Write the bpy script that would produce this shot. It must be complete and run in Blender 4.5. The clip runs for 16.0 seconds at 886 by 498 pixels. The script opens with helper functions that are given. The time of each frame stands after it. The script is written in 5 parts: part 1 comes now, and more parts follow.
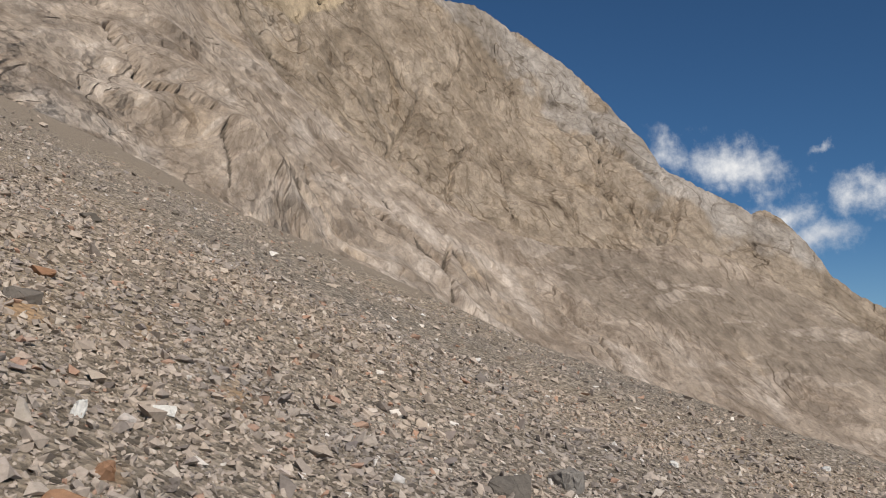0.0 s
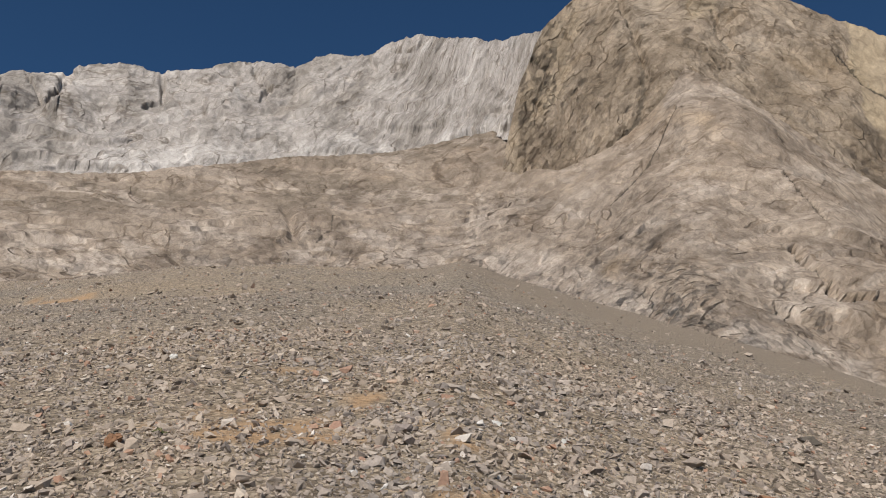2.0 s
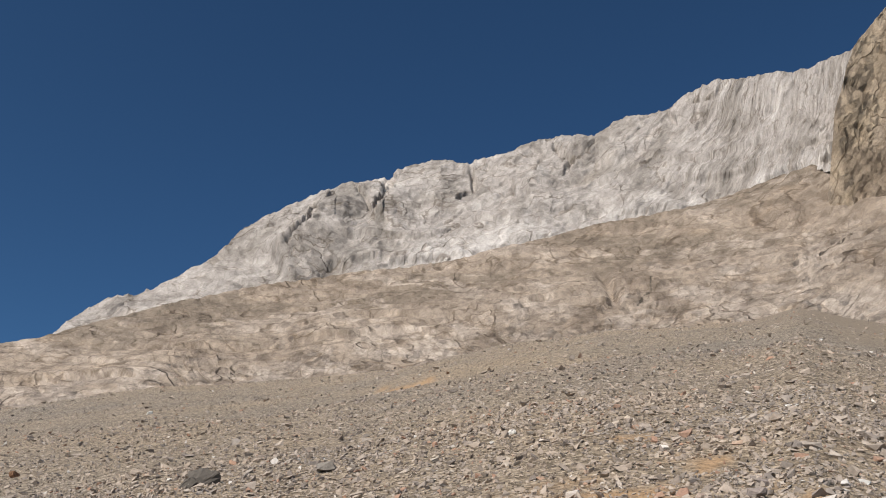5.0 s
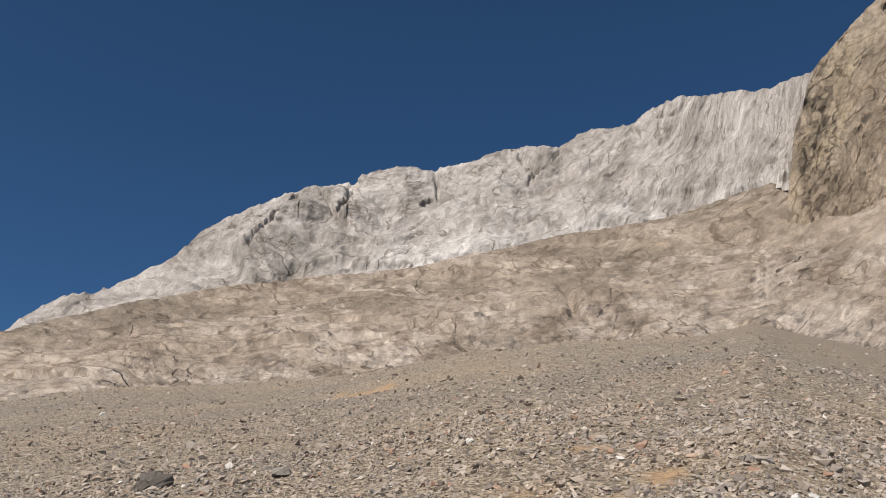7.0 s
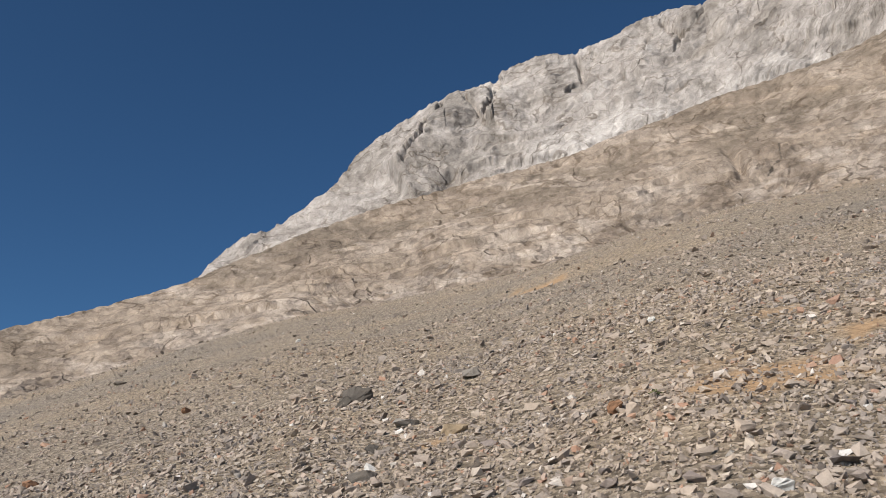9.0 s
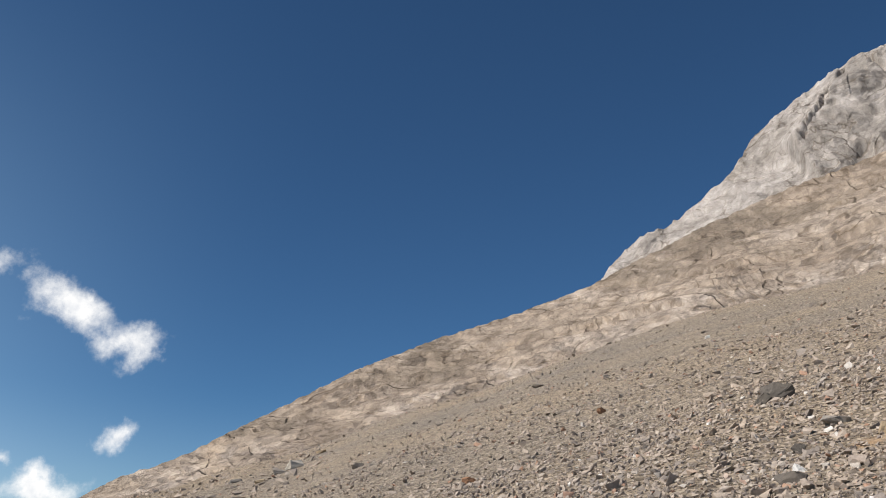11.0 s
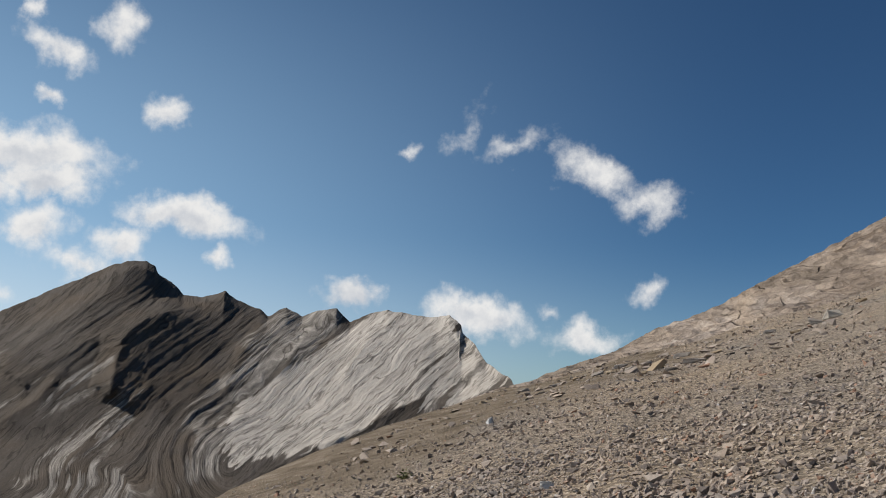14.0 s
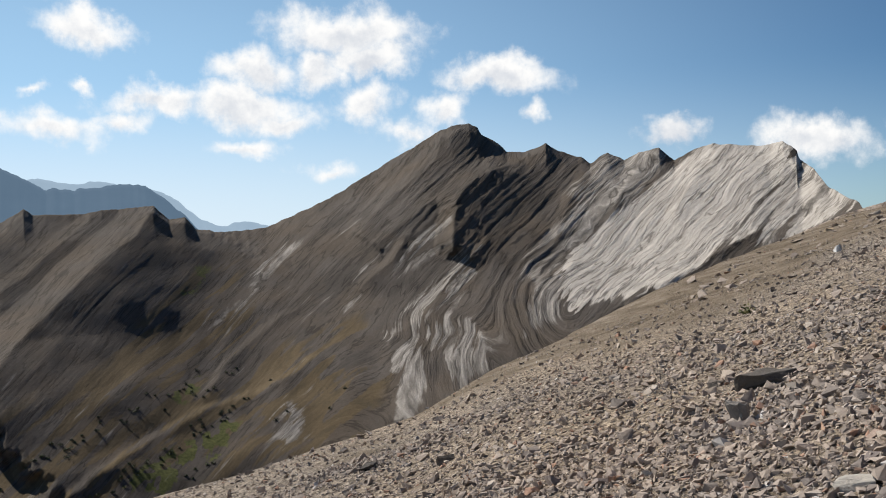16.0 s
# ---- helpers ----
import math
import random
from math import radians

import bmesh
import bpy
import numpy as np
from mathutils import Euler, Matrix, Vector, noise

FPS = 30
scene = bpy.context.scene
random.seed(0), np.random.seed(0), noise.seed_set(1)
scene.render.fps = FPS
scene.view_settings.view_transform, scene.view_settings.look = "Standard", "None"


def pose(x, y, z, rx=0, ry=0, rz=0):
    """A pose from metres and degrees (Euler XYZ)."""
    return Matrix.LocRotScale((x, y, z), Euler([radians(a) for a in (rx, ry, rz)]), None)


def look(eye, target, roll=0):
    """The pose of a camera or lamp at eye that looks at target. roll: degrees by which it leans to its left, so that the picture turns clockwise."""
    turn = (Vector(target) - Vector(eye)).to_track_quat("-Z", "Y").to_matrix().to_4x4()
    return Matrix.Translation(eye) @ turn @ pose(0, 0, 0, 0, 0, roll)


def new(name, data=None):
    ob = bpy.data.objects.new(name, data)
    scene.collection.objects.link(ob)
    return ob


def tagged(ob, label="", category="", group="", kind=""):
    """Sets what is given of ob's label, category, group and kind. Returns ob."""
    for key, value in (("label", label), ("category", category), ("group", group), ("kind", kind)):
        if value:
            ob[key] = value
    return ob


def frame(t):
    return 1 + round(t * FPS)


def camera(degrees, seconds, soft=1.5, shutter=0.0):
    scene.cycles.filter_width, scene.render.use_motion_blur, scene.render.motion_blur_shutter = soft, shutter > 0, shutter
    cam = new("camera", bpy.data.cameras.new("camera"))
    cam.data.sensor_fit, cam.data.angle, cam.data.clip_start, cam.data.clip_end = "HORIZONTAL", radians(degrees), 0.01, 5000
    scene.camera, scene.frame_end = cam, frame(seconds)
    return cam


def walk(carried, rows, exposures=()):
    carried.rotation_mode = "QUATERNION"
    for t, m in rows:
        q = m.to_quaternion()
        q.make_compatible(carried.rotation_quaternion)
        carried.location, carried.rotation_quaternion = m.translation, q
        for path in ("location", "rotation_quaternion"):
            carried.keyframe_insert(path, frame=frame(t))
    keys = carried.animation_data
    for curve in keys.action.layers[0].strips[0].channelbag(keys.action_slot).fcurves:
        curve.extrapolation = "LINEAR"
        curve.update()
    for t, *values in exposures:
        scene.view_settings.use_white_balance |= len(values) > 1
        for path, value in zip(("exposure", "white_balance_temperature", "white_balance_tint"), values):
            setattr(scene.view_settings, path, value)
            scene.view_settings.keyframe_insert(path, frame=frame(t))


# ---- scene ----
# ---- camera ----
cam = camera(51.95, 16.0, soft=1.0)
EYE = 1.6
PATH = [(0.0, 98.05, 0.09, -62.72), (0.5, 102.69, -0.47, -51.44), (1.0, 107.52, -0.50, -39.18), (1.5, 112.00, 0.19, -28.45),
        (2.0, 111.43, -1.56, -19.71), (2.5, 112.63, -0.85, -10.15), (3.0, 114.07, -1.30, -3.22), (3.5, 113.81, -2.70, 0.06),
        (3.7, 113.53, -2.79, 1.44), (6.0, 115.81, -2.12, 0.91), (6.5, 115.85, -1.89, -0.35), (7.0, 115.45, -3.15, -1.50),
        (7.5, 115.02, -2.45, -1.67), (8.0, 114.47, -1.26, -0.93), (8.5, 111.42, -2.68, 1.82), (9.0, 108.76, 1.54, 11.21),
        (9.5, 109.94, 3.84, 20.84), (10.0, 110.75, 3.39, 29.39), (10.2, 110.57, 3.08, 32.90), (12.3, 107.42, -5.37, 38.90),
        (12.5, 107.52, -6.33, 39.52), (13.0, 107.16, -5.17, 47.18), (13.5, 101.50, -3.15, 60.80), (14.0, 98.39, -3.05, 68.49),
        (14.5, 95.17, -2.46, 75.20), (15.0, 92.86, -1.87, 78.10), (15.5, 90.18, -2.02, 80.98), (16.0, 88.50, 2.00, 88.88)]
EXPOSURES = [(0.0, 0.0), (0.5, -0.05), (1.5, -0.08), (2.5, 0.05), (3.5, 0.12), (8.0, 0.2), (10.0, 0.22), (12.5, 0.32), (13.0, 0.29), (13.5, 0.06), (14.5, -0.18), (15.5, 0.04), (16.0, 0.16)]
walk(cam, [(t, pose(0.0, 0.0, EYE, rx, ry, rz)) for t, rx, ry, rz in PATH], EXPOSURES)

# ---- world and sun ----
SUN_BEARING, SUN_HEIGHT = -145.0, 42.0


def heading(bearing, height):
    """The unit vector at a compass bearing (clockwise from +y) and a height above the level, in degrees."""
    a, e = radians(bearing), radians(height)
    return Vector((math.sin(a) * math.cos(e), math.cos(a) * math.cos(e), math.sin(e)))


sun = new("sun", bpy.data.lights.new("sun", "SUN"))
sun.data.energy, sun.data.angle, sun.data.color = 5.0, radians(0.53), (1.0, 0.93, 0.83)
sun.matrix_world = look((0, 0, 900), Vector((0, 0, 900)) - heading(SUN_BEARING, SUN_HEIGHT))
tagged(sun, "low afternoon sun above the valley", "sun", kind="structure")

# bearing, height, half width, half height, lean, body: the clouds that stand in the sky, in degrees
CLOUDS = [(-109.9, 12.1, 2.8, 1.2, -12, 0.9), (-94.4, 12.0, 4.6, 1.6, -4, 1.0), (-93.3, 10.4, 2.9, 1.1, 0, 1.0), (-100.2, 9.6, 2.4, 1.4, 0, 0.95), (-96.4, 10.0, 2.0, 1.4, 0, 0.9), (-105.9, 8.1, 3.6, 0.9, 4, 0.85), (-101.0, 7.6, 4.6, 1.2, -8, 0.95), (-98.6, 6.7, 2.5, 0.9, 0, 0.85),
          (-93.4, 7.7, 2.2, 1.6, 15, 0.95), (-100.8, 5.1, 2.2, 0.7, 0, 0.75), (-96.3, 3.7, 2.0, 0.8, 0, 0.7), (-84.8, 9.3, 3.8, 1.2, -6, 1.0), (-86.9, 9.4, 2.0, 1.0, 0, 0.85), (-88.6, 7.2, 1.7, 1.2, 20, 0.85), (-90.8, 5.7, 2.0, 1.0, 0, 0.65), (-111.8, 6.4, 3.7, 1.0, -6, 0.8),
          (-108.2, 6.8, 1.7, 0.9, 0, 0.75), (-82.8, 6.6, 0.8, 0.8, 0, 0.75), (-113.3, 8.6, 1.0, 0.4, 0, 0.6), (-110.0, 8.7, 0.8, 0.4, 0, 0.65), (-74.4, 5.1, 2.0, 0.9, 0, 0.95), (-66.7, 4.2, 3.2, 1.4, -4, 1.0), (-60.0, 3.2, 2.4, 1.0, 0, 0.85), (-55.9, 6.2, 1.4, 0.9, 30, 0.75),
          (-62.1, 4.9, 0.8, 0.6, 20, 0.5), (-68.0, 15.7, 0.9, 2.7, -30, 0.36), (-71.4, 14.2, 0.9, 0.6, 12, 0.6), (-64.4, 15.2, 2.6, 0.9, 20, 0.55), (-59.4, 13.4, 2.7, 1.4, -32, 0.8), (-56.2, 11.7, 2.0, 1.2, 16, 0.62), (-93.1, 18.1, 2.0, 1.0, -25, 0.75), (-89.6, 19.8, 1.5, 1.4, -40, 0.75),
          (-93.2, 15.2, 0.9, 0.7, 0, 0.8), (-86.7, 15.0, 1.3, 1.1, 25, 0.8), (-94.9, 19.9, 0.7, 0.7, 0, 0.7), (77.0, 13.7, 1.9, 1.4, -30, 0.5), (81.0, 12.6, 3.4, 1.7, -12, 0.56), (85.8, 12.9, 0.9, 0.4, 0, 0.45), (83.5, 9.4, 2.5, 1.5, 0, 0.52), (87.9, 10.4, 2.2, 1.3, 10, 0.56),
          (85.5, 8.4, 2.2, 1.1, 0, 0.65)]


def make_sky():
    world = bpy.data.worlds.new("sky")
    scene.world = world
    world.use_nodes = True
    nt = world.node_tree
    back = nt.nodes["Background"]

    def put(kind, links=None, **values):
        n = nt.nodes.new(kind)
        for key, value in values.items():
            setattr(n, key, value)
        for key, value in (links or {}).items():
            if hasattr(value, "is_output"):
                nt.links.new(value, n.inputs[key])
            else:
                n.inputs[key].default_value = value
        return n.outputs[0]

    def maths(op, a, b):
        return put("ShaderNodeMath", {0: a, 1: b}, operation=op)
    sky = put("ShaderNodeTexSky", sky_type="NISHITA", sun_disc=False, sun_elevation=radians(SUN_HEIGHT), sun_rotation=radians(SUN_BEARING), altitude=3000.0, air_density=1.0, dust_density=0.7, ozone_density=4.0)
    way = put("ShaderNodeTexCoord")
    puff = nt.nodes.new("ShaderNodeTexNoise")
    nt.links.new(way, puff.inputs["Vector"])
    for key, value in (("Scale", 20.0), ("Detail", 8.0), ("Roughness", 0.58)):
        puff.inputs[key].default_value = value
    shift = put("ShaderNodeVectorMath", {0: puff.outputs["Color"], 1: (0.5, 0.5, 0.5)}, operation="SUBTRACT")
    shift = nt.nodes[-1]
    moved = nt.nodes.new("ShaderNodeVectorMath")
    moved.operation = "MULTIPLY_ADD"
    nt.links.new(shift.outputs[0], moved.inputs[0])
    moved.inputs[1].default_value = (0.06, 0.06, 0.06)
    nt.links.new(way, moved.inputs[2])
    body = base = None
    for b, e, wide, high, lean, thick in CLOUDS:
        turn = look((0, 0, 0), heading(b, e)) @ pose(0, 0, 0, 0, 0, lean)
        m = put("ShaderNodeMapping", {"Vector": moved.outputs[0], "Location": heading(b, e), "Rotation": turn.to_euler(), "Scale": (radians(wide * 1.1), radians(high * 1.12), 0.3)}, vector_type="TEXTURE")
        far_off = nt.nodes.new("ShaderNodeVectorMath")
        far_off.operation = "LENGTH"
        nt.links.new(m, far_off.inputs[0])
        near = maths("MULTIPLY", maths("SUBTRACT", 1.32, far_off.outputs["Value"]), thick)
        up = nt.nodes.new("ShaderNodeSeparateXYZ")
        nt.links.new(m, up.inputs[0])
        low = maths("SUBTRACT", near, maths("MULTIPLY", up.outputs[1], 0.55))
        body, base = (near, low) if body is None else (maths("MAXIMUM", body, near), maths("MAXIMUM", base, low))
    wisp = put("ShaderNodeTexNoise", {"Vector": way, "Scale": 44.0, "Detail": 8.0, "Roughness": 0.62})
    dense = maths("ADD", body, maths("MULTIPLY", maths("SUBTRACT", wisp, 0.5), 1.0))
    cover = put("ShaderNodeMapRange", {0: dense, 1: 0.15, 2: 0.95, 3: 0.0, 4: 0.97}, interpolation_type="SMOOTHSTEP")
    under = put("ShaderNodeMapRange", {0: maths("ADD", base, maths("MULTIPLY", maths("SUBTRACT", wisp, 0.5), -1.6)), 1: 0.5, 2: 1.7, 3: 0.0, 4: 1.0}, interpolation_type="SMOOTHSTEP")
    tone = nt.nodes.new("ShaderNodeMix")
    tone.data_type = "RGBA"
    nt.links.new(under, tone.inputs[0])
    tone.inputs[6].default_value, tone.inputs[7].default_value = (*CLOUD_TOP, 1), (*CLOUD_BASE, 1)
    whole = nt.nodes.new("ShaderNodeMix")
    whole.data_type = "RGBA"
    nt.links.new(cover, whole.inputs[0])
    level = nt.nodes.new("ShaderNodeSeparateXYZ")
    nt.links.new(way, level.inputs[0])
    low_air = put("ShaderNodeMapRange", {0: level.outputs[2], 1: 0.0, 2: 0.62, 3: 1.0, 4: 0.0}, interpolation_type="SMOOTHSTEP")
    sunward = nt.nodes.new("ShaderNodeVectorMath")
    sunward.operation = "DOT_PRODUCT"
    nt.links.new(way, sunward.inputs[0])
    sunward.inputs[1].default_value = heading(SUN_BEARING, 10.0)
    glow = put("ShaderNodeMapRange", {0: sunward.outputs["Value"], 1: -0.1, 2: 1.05, 3: 0.0, 4: 1.0}, interpolation_type="SMOOTHSTEP")
    veil = nt.nodes.new("ShaderNodeMix")
    veil.data_type = "RGBA"
    nt.links.new(maths("MULTIPLY", maths("MULTIPLY", low_air, glow), 0.92), veil.inputs[0])
    clear = nt.nodes.new("ShaderNodeMix")
    clear.data_type, clear.blend_type = "RGBA", "MULTIPLY"
    clear.inputs[0].default_value = 1.0
    nt.links.new(sky, clear.inputs[6])
    clear.inputs[7].default_value = (0.66, 0.99, 1.14, 1)
    nt.links.new(clear.outputs[2], veil.inputs[6])
    veil.inputs[7].default_value = (*HAZE, 1)
    rim = put("ShaderNodeMapRange", {0: level.outputs[2], 1: -0.02, 2: 0.17, 3: 1.0, 4: 0.0}, interpolation_type="SMOOTHSTEP")
    milk = nt.nodes.new("ShaderNodeMix")
    milk.data_type = "RGBA"
    nt.links.new(maths("MULTIPLY", rim, maths("ADD", maths("MULTIPLY", glow, 0.8), 0.14)), milk.inputs[0])
    nt.links.new(veil.outputs[2], milk.inputs[6])
    milk.inputs[7].default_value = (*RIM_HAZE, 1)
    nt.links.new(milk.outputs[2], whole.inputs[6])
    nt.links.new(tone.outputs[2], whole.inputs[7])
    nt.links.new(whole.outputs[2], back.inputs["Color"])
    back.inputs["Strength"].default_value = SKY_STRENGTH


SKY_STRENGTH = 0.055
CLOUD_TOP, CLOUD_BASE, HAZE, RIM_HAZE = (16.8, 16.6, 16.3), (11.2, 11.7, 12.6), (8.2, 12.7, 16.8), (13.0, 14.6, 15.8)
make_sky()


# ---- noise on the plan ----
PERM = np.random.RandomState(7).permutation(512)
PERM = np.concatenate([PERM, PERM, PERM])
TURN = np.linspace(0, 2 * np.pi, 512, endpoint=False)


def perlin(x, y, seed=0):
    xi, yi = np.floor(x).astype(int), np.floor(y).astype(int)
    xf, yf = x - xi, y - yi
    u, v = xf * xf * xf * (xf * (xf * 6 - 15) + 10), yf * yf * yf * (yf * (yf * 6 - 15) + 10)

    def corner(i, j):
        a = TURN[PERM[PERM[(xi + i + seed * 17) & 511] + ((yi + j + seed * 31) & 511)]]
        return np.cos(a) * (xf - i) + np.sin(a) * (yf - j)
    n0 = corner(0, 0) * (1 - u) + corner(1, 0) * u
    n1 = corner(0, 1) * (1 - u) + corner(1, 1) * u
    return (n0 * (1 - v) + n1 * v) * 1.5


def fbm(x, y, octaves=5, seed=0, gain=0.5):
    out, amp = np.zeros_like(x), 1.0
    for k in range(octaves):
        out += amp * perlin(x * 2.03 ** k + 3.7 * k, y * 2.03 ** k - 1.9 * k, seed + k)
        amp *= gain
    return out


def ridged(x, y, octaves=4, seed=0, gain=0.5):
    out, amp = np.zeros_like(x), 1.0
    for k in range(octaves):
        out += amp * (0.5 - np.abs(perlin(x * 2.07 ** k + 1.3 * k, y * 2.07 ** k + 5.1 * k, seed + k)) * 1.6)
        amp *= gain
    return out


def smooth(a, b, x):
    t = np.clip((x - a) / (b - a), 0, 1)
    return t * t * (3 - 2 * t)


def strata(u, w, dip, spacing, length, fold=0.0, seed=0, octaves=4):
    """Beds that dip at an angle across a face (u across, w up, in metres as they look from the camera), bent by folds.
    """
    c, s = math.cos(radians(dip)), math.sin(radians(dip))
    along, across = u * c + w * s, -u * s + w * c
    across = across + fold * fbm(u / (fold * 5 + 1), w / (fold * 5 + 1), 2, seed + 9)
    return ridged(along / length, across / spacing, octaves, seed)


def knots(rows, column):
    """A line of the land, placed to fit the camera's view at a few bearings: bearing, metres out, degrees above the
    eye.
    """
    k = np.array(rows, float)
    return lambda b: np.interp(b, k[:, 0], k[:, column])


# ---- materials ----
def node_tree(name):
    m = bpy.data.materials.new(name)
    m.use_nodes = True
    nt = m.node_tree
    return m, nt, nt.nodes["Principled BSDF"]


def add(nt, kind, links=None, **values):
    n = nt.nodes.new(kind)
    for key, value in values.items():
        setattr(n, key, value)
    for key, value in (links or {}).items():
        if hasattr(value, "is_output"):
            nt.links.new(value, n.inputs[key])
        else:
            n.inputs[key].default_value = value
    return n


def ramp(nt, fac, stops, interpolation="LINEAR"):
    n = add(nt, "ShaderNodeValToRGB", {0: fac})
    n.color_ramp.interpolation = interpolation
    e = n.color_ramp.elements
    while len(e) < len(stops):
        e.new(0.5)
    for el, (p, c) in zip(e, stops):
        el.position, el.color = p, (*c, 1) if len(c) == 3 else c
    return n.outputs[0]


def mix(nt, fac, a, b, blend="MIX"):
    n = add(nt, "ShaderNodeMix", data_type="RGBA", blend_type=blend)
    for k, v in ((0, fac), (6, a), (7, b)):
        if hasattr(v, "is_output"):
            nt.links.new(v, n.inputs[k])
        else:
            n.inputs[k].default_value = (*v, 1) if isinstance(v, tuple) else v
    return n.outputs[2]


def noise_tex(nt, vector, scale, detail=6.0, rough=0.6, distortion=0.0):
    return add(nt, "ShaderNodeTexNoise", {"Vector": vector, "Scale": scale, "Detail": detail, "Roughness": rough, "Distortion": distortion}).outputs[0]


def bedded(name, dark, mid, light, size=1.0, other=None, pale=None, vein=None, stain=(0.46, 0.33, 0.20), bump=0.8, flake=1.0, mottle=1.0):
    """Bedded limestone that peels off in thin ledges: long ledges and small flakes run along the beds, with cracks and
    stains.
    The sheet's marks bring in other rock, and shade put into the colour: bed (other rock, and shade on the cliff),
    pale, and the darkest (dike rock, shade in clefts); smooth takes the ledges away."""
    m, nt, bsdf = node_tree(name)
    here = add(nt, "ShaderNodeAttribute", attribute_name="place").outputs["Vector"]
    spot = add(nt, "ShaderNodeNewGeometry").outputs["Position"]
    even = add(nt, "ShaderNodeAttribute", attribute_name="smooth").outputs["Fac"]
    uneven = add(nt, "ShaderNodeMapRange", {0: even, 3: 1.0, 4: 0.12}).outputs[0]

    def laid(long, thick):
        return add(nt, "ShaderNodeMapping", {"Vector": here, "Scale": (long * size, thick * size, long * size)}, vector_type="TEXTURE").outputs[0]

    def fork(a, op, b, c=0.0):
        return add(nt, "ShaderNodeMath", {0: a, 1: b, 2: c}, operation=op).outputs[0]

    def ledges(way, steps, detail, rough, twist, line_shade, line_lit):
        """Height of a flight of ledges (each slopes gently and breaks off sharply), and the thin line that puts the
        shade under each edge, and its lit lip, into the colour.
        """
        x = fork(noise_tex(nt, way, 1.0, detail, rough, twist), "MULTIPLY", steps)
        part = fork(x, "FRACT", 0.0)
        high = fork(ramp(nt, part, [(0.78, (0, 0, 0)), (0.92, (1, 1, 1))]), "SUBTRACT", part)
        line = ramp(nt, part, [(0.72, (1, 1, 1)), (0.80, line_shade), (0.87, line_shade), (0.94, line_lit), (1.0, (1, 1, 1))])
        return high, line
    def facets(way, wild):
        """Broken blocks, each with its own tilt and stand: height, the joint between them, and a tone of its own."""
        bend = add(nt, "ShaderNodeTexNoise", {"Vector": way, "Scale": 0.9, "Detail": 6.0, "Roughness": 0.68}).outputs["Color"]
        way = mix(nt, wild, way, bend, "ADD")
        cell = add(nt, "ShaderNodeTexVoronoi", {"Vector": way, "Scale": 1.0, "Randomness": 1.0})
        edge = add(nt, "ShaderNodeTexVoronoi", {"Vector": way, "Scale": 1.0, "Randomness": 1.0}, feature="DISTANCE_TO_EDGE").outputs["Distance"]
        off = add(nt, "ShaderNodeVectorMath", {0: way, 1: cell.outputs["Position"]}, operation="SUBTRACT").outputs[0]
        lean = add(nt, "ShaderNodeVectorMath", {0: cell.outputs["Color"], 1: (0.5, 0.5, 0.5)}, operation="SUBTRACT").outputs[0]
        tilt = add(nt, "ShaderNodeVectorMath", {0: off, 1: lean}, operation="DOT_PRODUCT").outputs["Value"]
        pick = add(nt, "ShaderNodeSeparateColor", {0: cell.outputs["Color"]}).outputs[0]
        return fork(tilt, "MULTIPLY_ADD", 1.6, fork(pick, "MULTIPLY", 0.35)), ramp(nt, edge, [(0.0, (0.52, 0.49, 0.46)), (0.05, (1, 1, 1))]), ramp(nt, pick, [(0.0, (0.84, 0.83, 0.82)), (0.5, (1, 1, 1)), (1.0, (1.17, 1.17, 1.16))])
    wide, narrow = noise_tex(nt, laid(12, 5.5), 1.0, 7.0, 0.6, 0.5), noise_tex(nt, laid(2.6, 1.5), 1.0, 6.0, 0.65, 0.5)
    thin = noise_tex(nt, laid(16, 6), 1.0, 5.0, 0.55, 0.8)
    grain, patch = noise_tex(nt, spot, 2.0, 9.0, 0.72), noise_tex(nt, spot, 0.055, 6.0, 0.62)
    where, there = noise_tex(nt, spot, 0.10, 4.0, 0.6), noise_tex(nt, spot, 0.32, 4.0, 0.6)
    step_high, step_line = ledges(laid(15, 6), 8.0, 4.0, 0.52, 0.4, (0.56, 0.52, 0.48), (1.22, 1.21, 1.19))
    block_high, block_line, block_tone = facets(laid(3.4, 1.7), 0.6)
    chip_high, chip_line, chip_tone = facets(laid(1.25, 0.75), 0.65)
    mottled = noise_tex(nt, laid(2.4, 1.3), 1.0, 7.0, 0.68, 0.6)
    mottled = ramp(nt, mottled, [(0.43, tuple(1 - c * mottle for c in (0.17, 0.18, 0.19))), (0.47, (0.98, 0.98, 0.97)), (0.54, (1.0, 1.0, 1.0)), (0.575, tuple(1 + c * mottle for c in (0.16, 0.16, 0.15)))])
    step_mask = fork(ramp(nt, where, [(0.40, (0.2, 0.2, 0.2)), (0.54, (1, 1, 1))]), "MULTIPLY", uneven)
    flake_mask = fork(ramp(nt, there, [(0.38, (0.25, 0.25, 0.25)), (0.54, (1, 1, 1))]), "MULTIPLY", uneven)
    colour = ramp(nt, wide, [(0.34, tuple(0.88 * c for c in dark)), (0.43, dark), (0.50, mid), (0.57, mid), (0.68, light)])
    colour = mix(nt, ramp(nt, patch, [(0.50, (0, 0, 0)), (0.66, (0.5, 0.5, 0.5))]), colour, mix(nt, 0.5, colour, (0.70, 0.67, 0.64), "MULTIPLY"))
    colour = mix(nt, fork(fork(fork(thin, "SUBTRACT", 0.60), "MULTIPLY", 2.2), "MAXIMUM", 0.0), colour, stain)
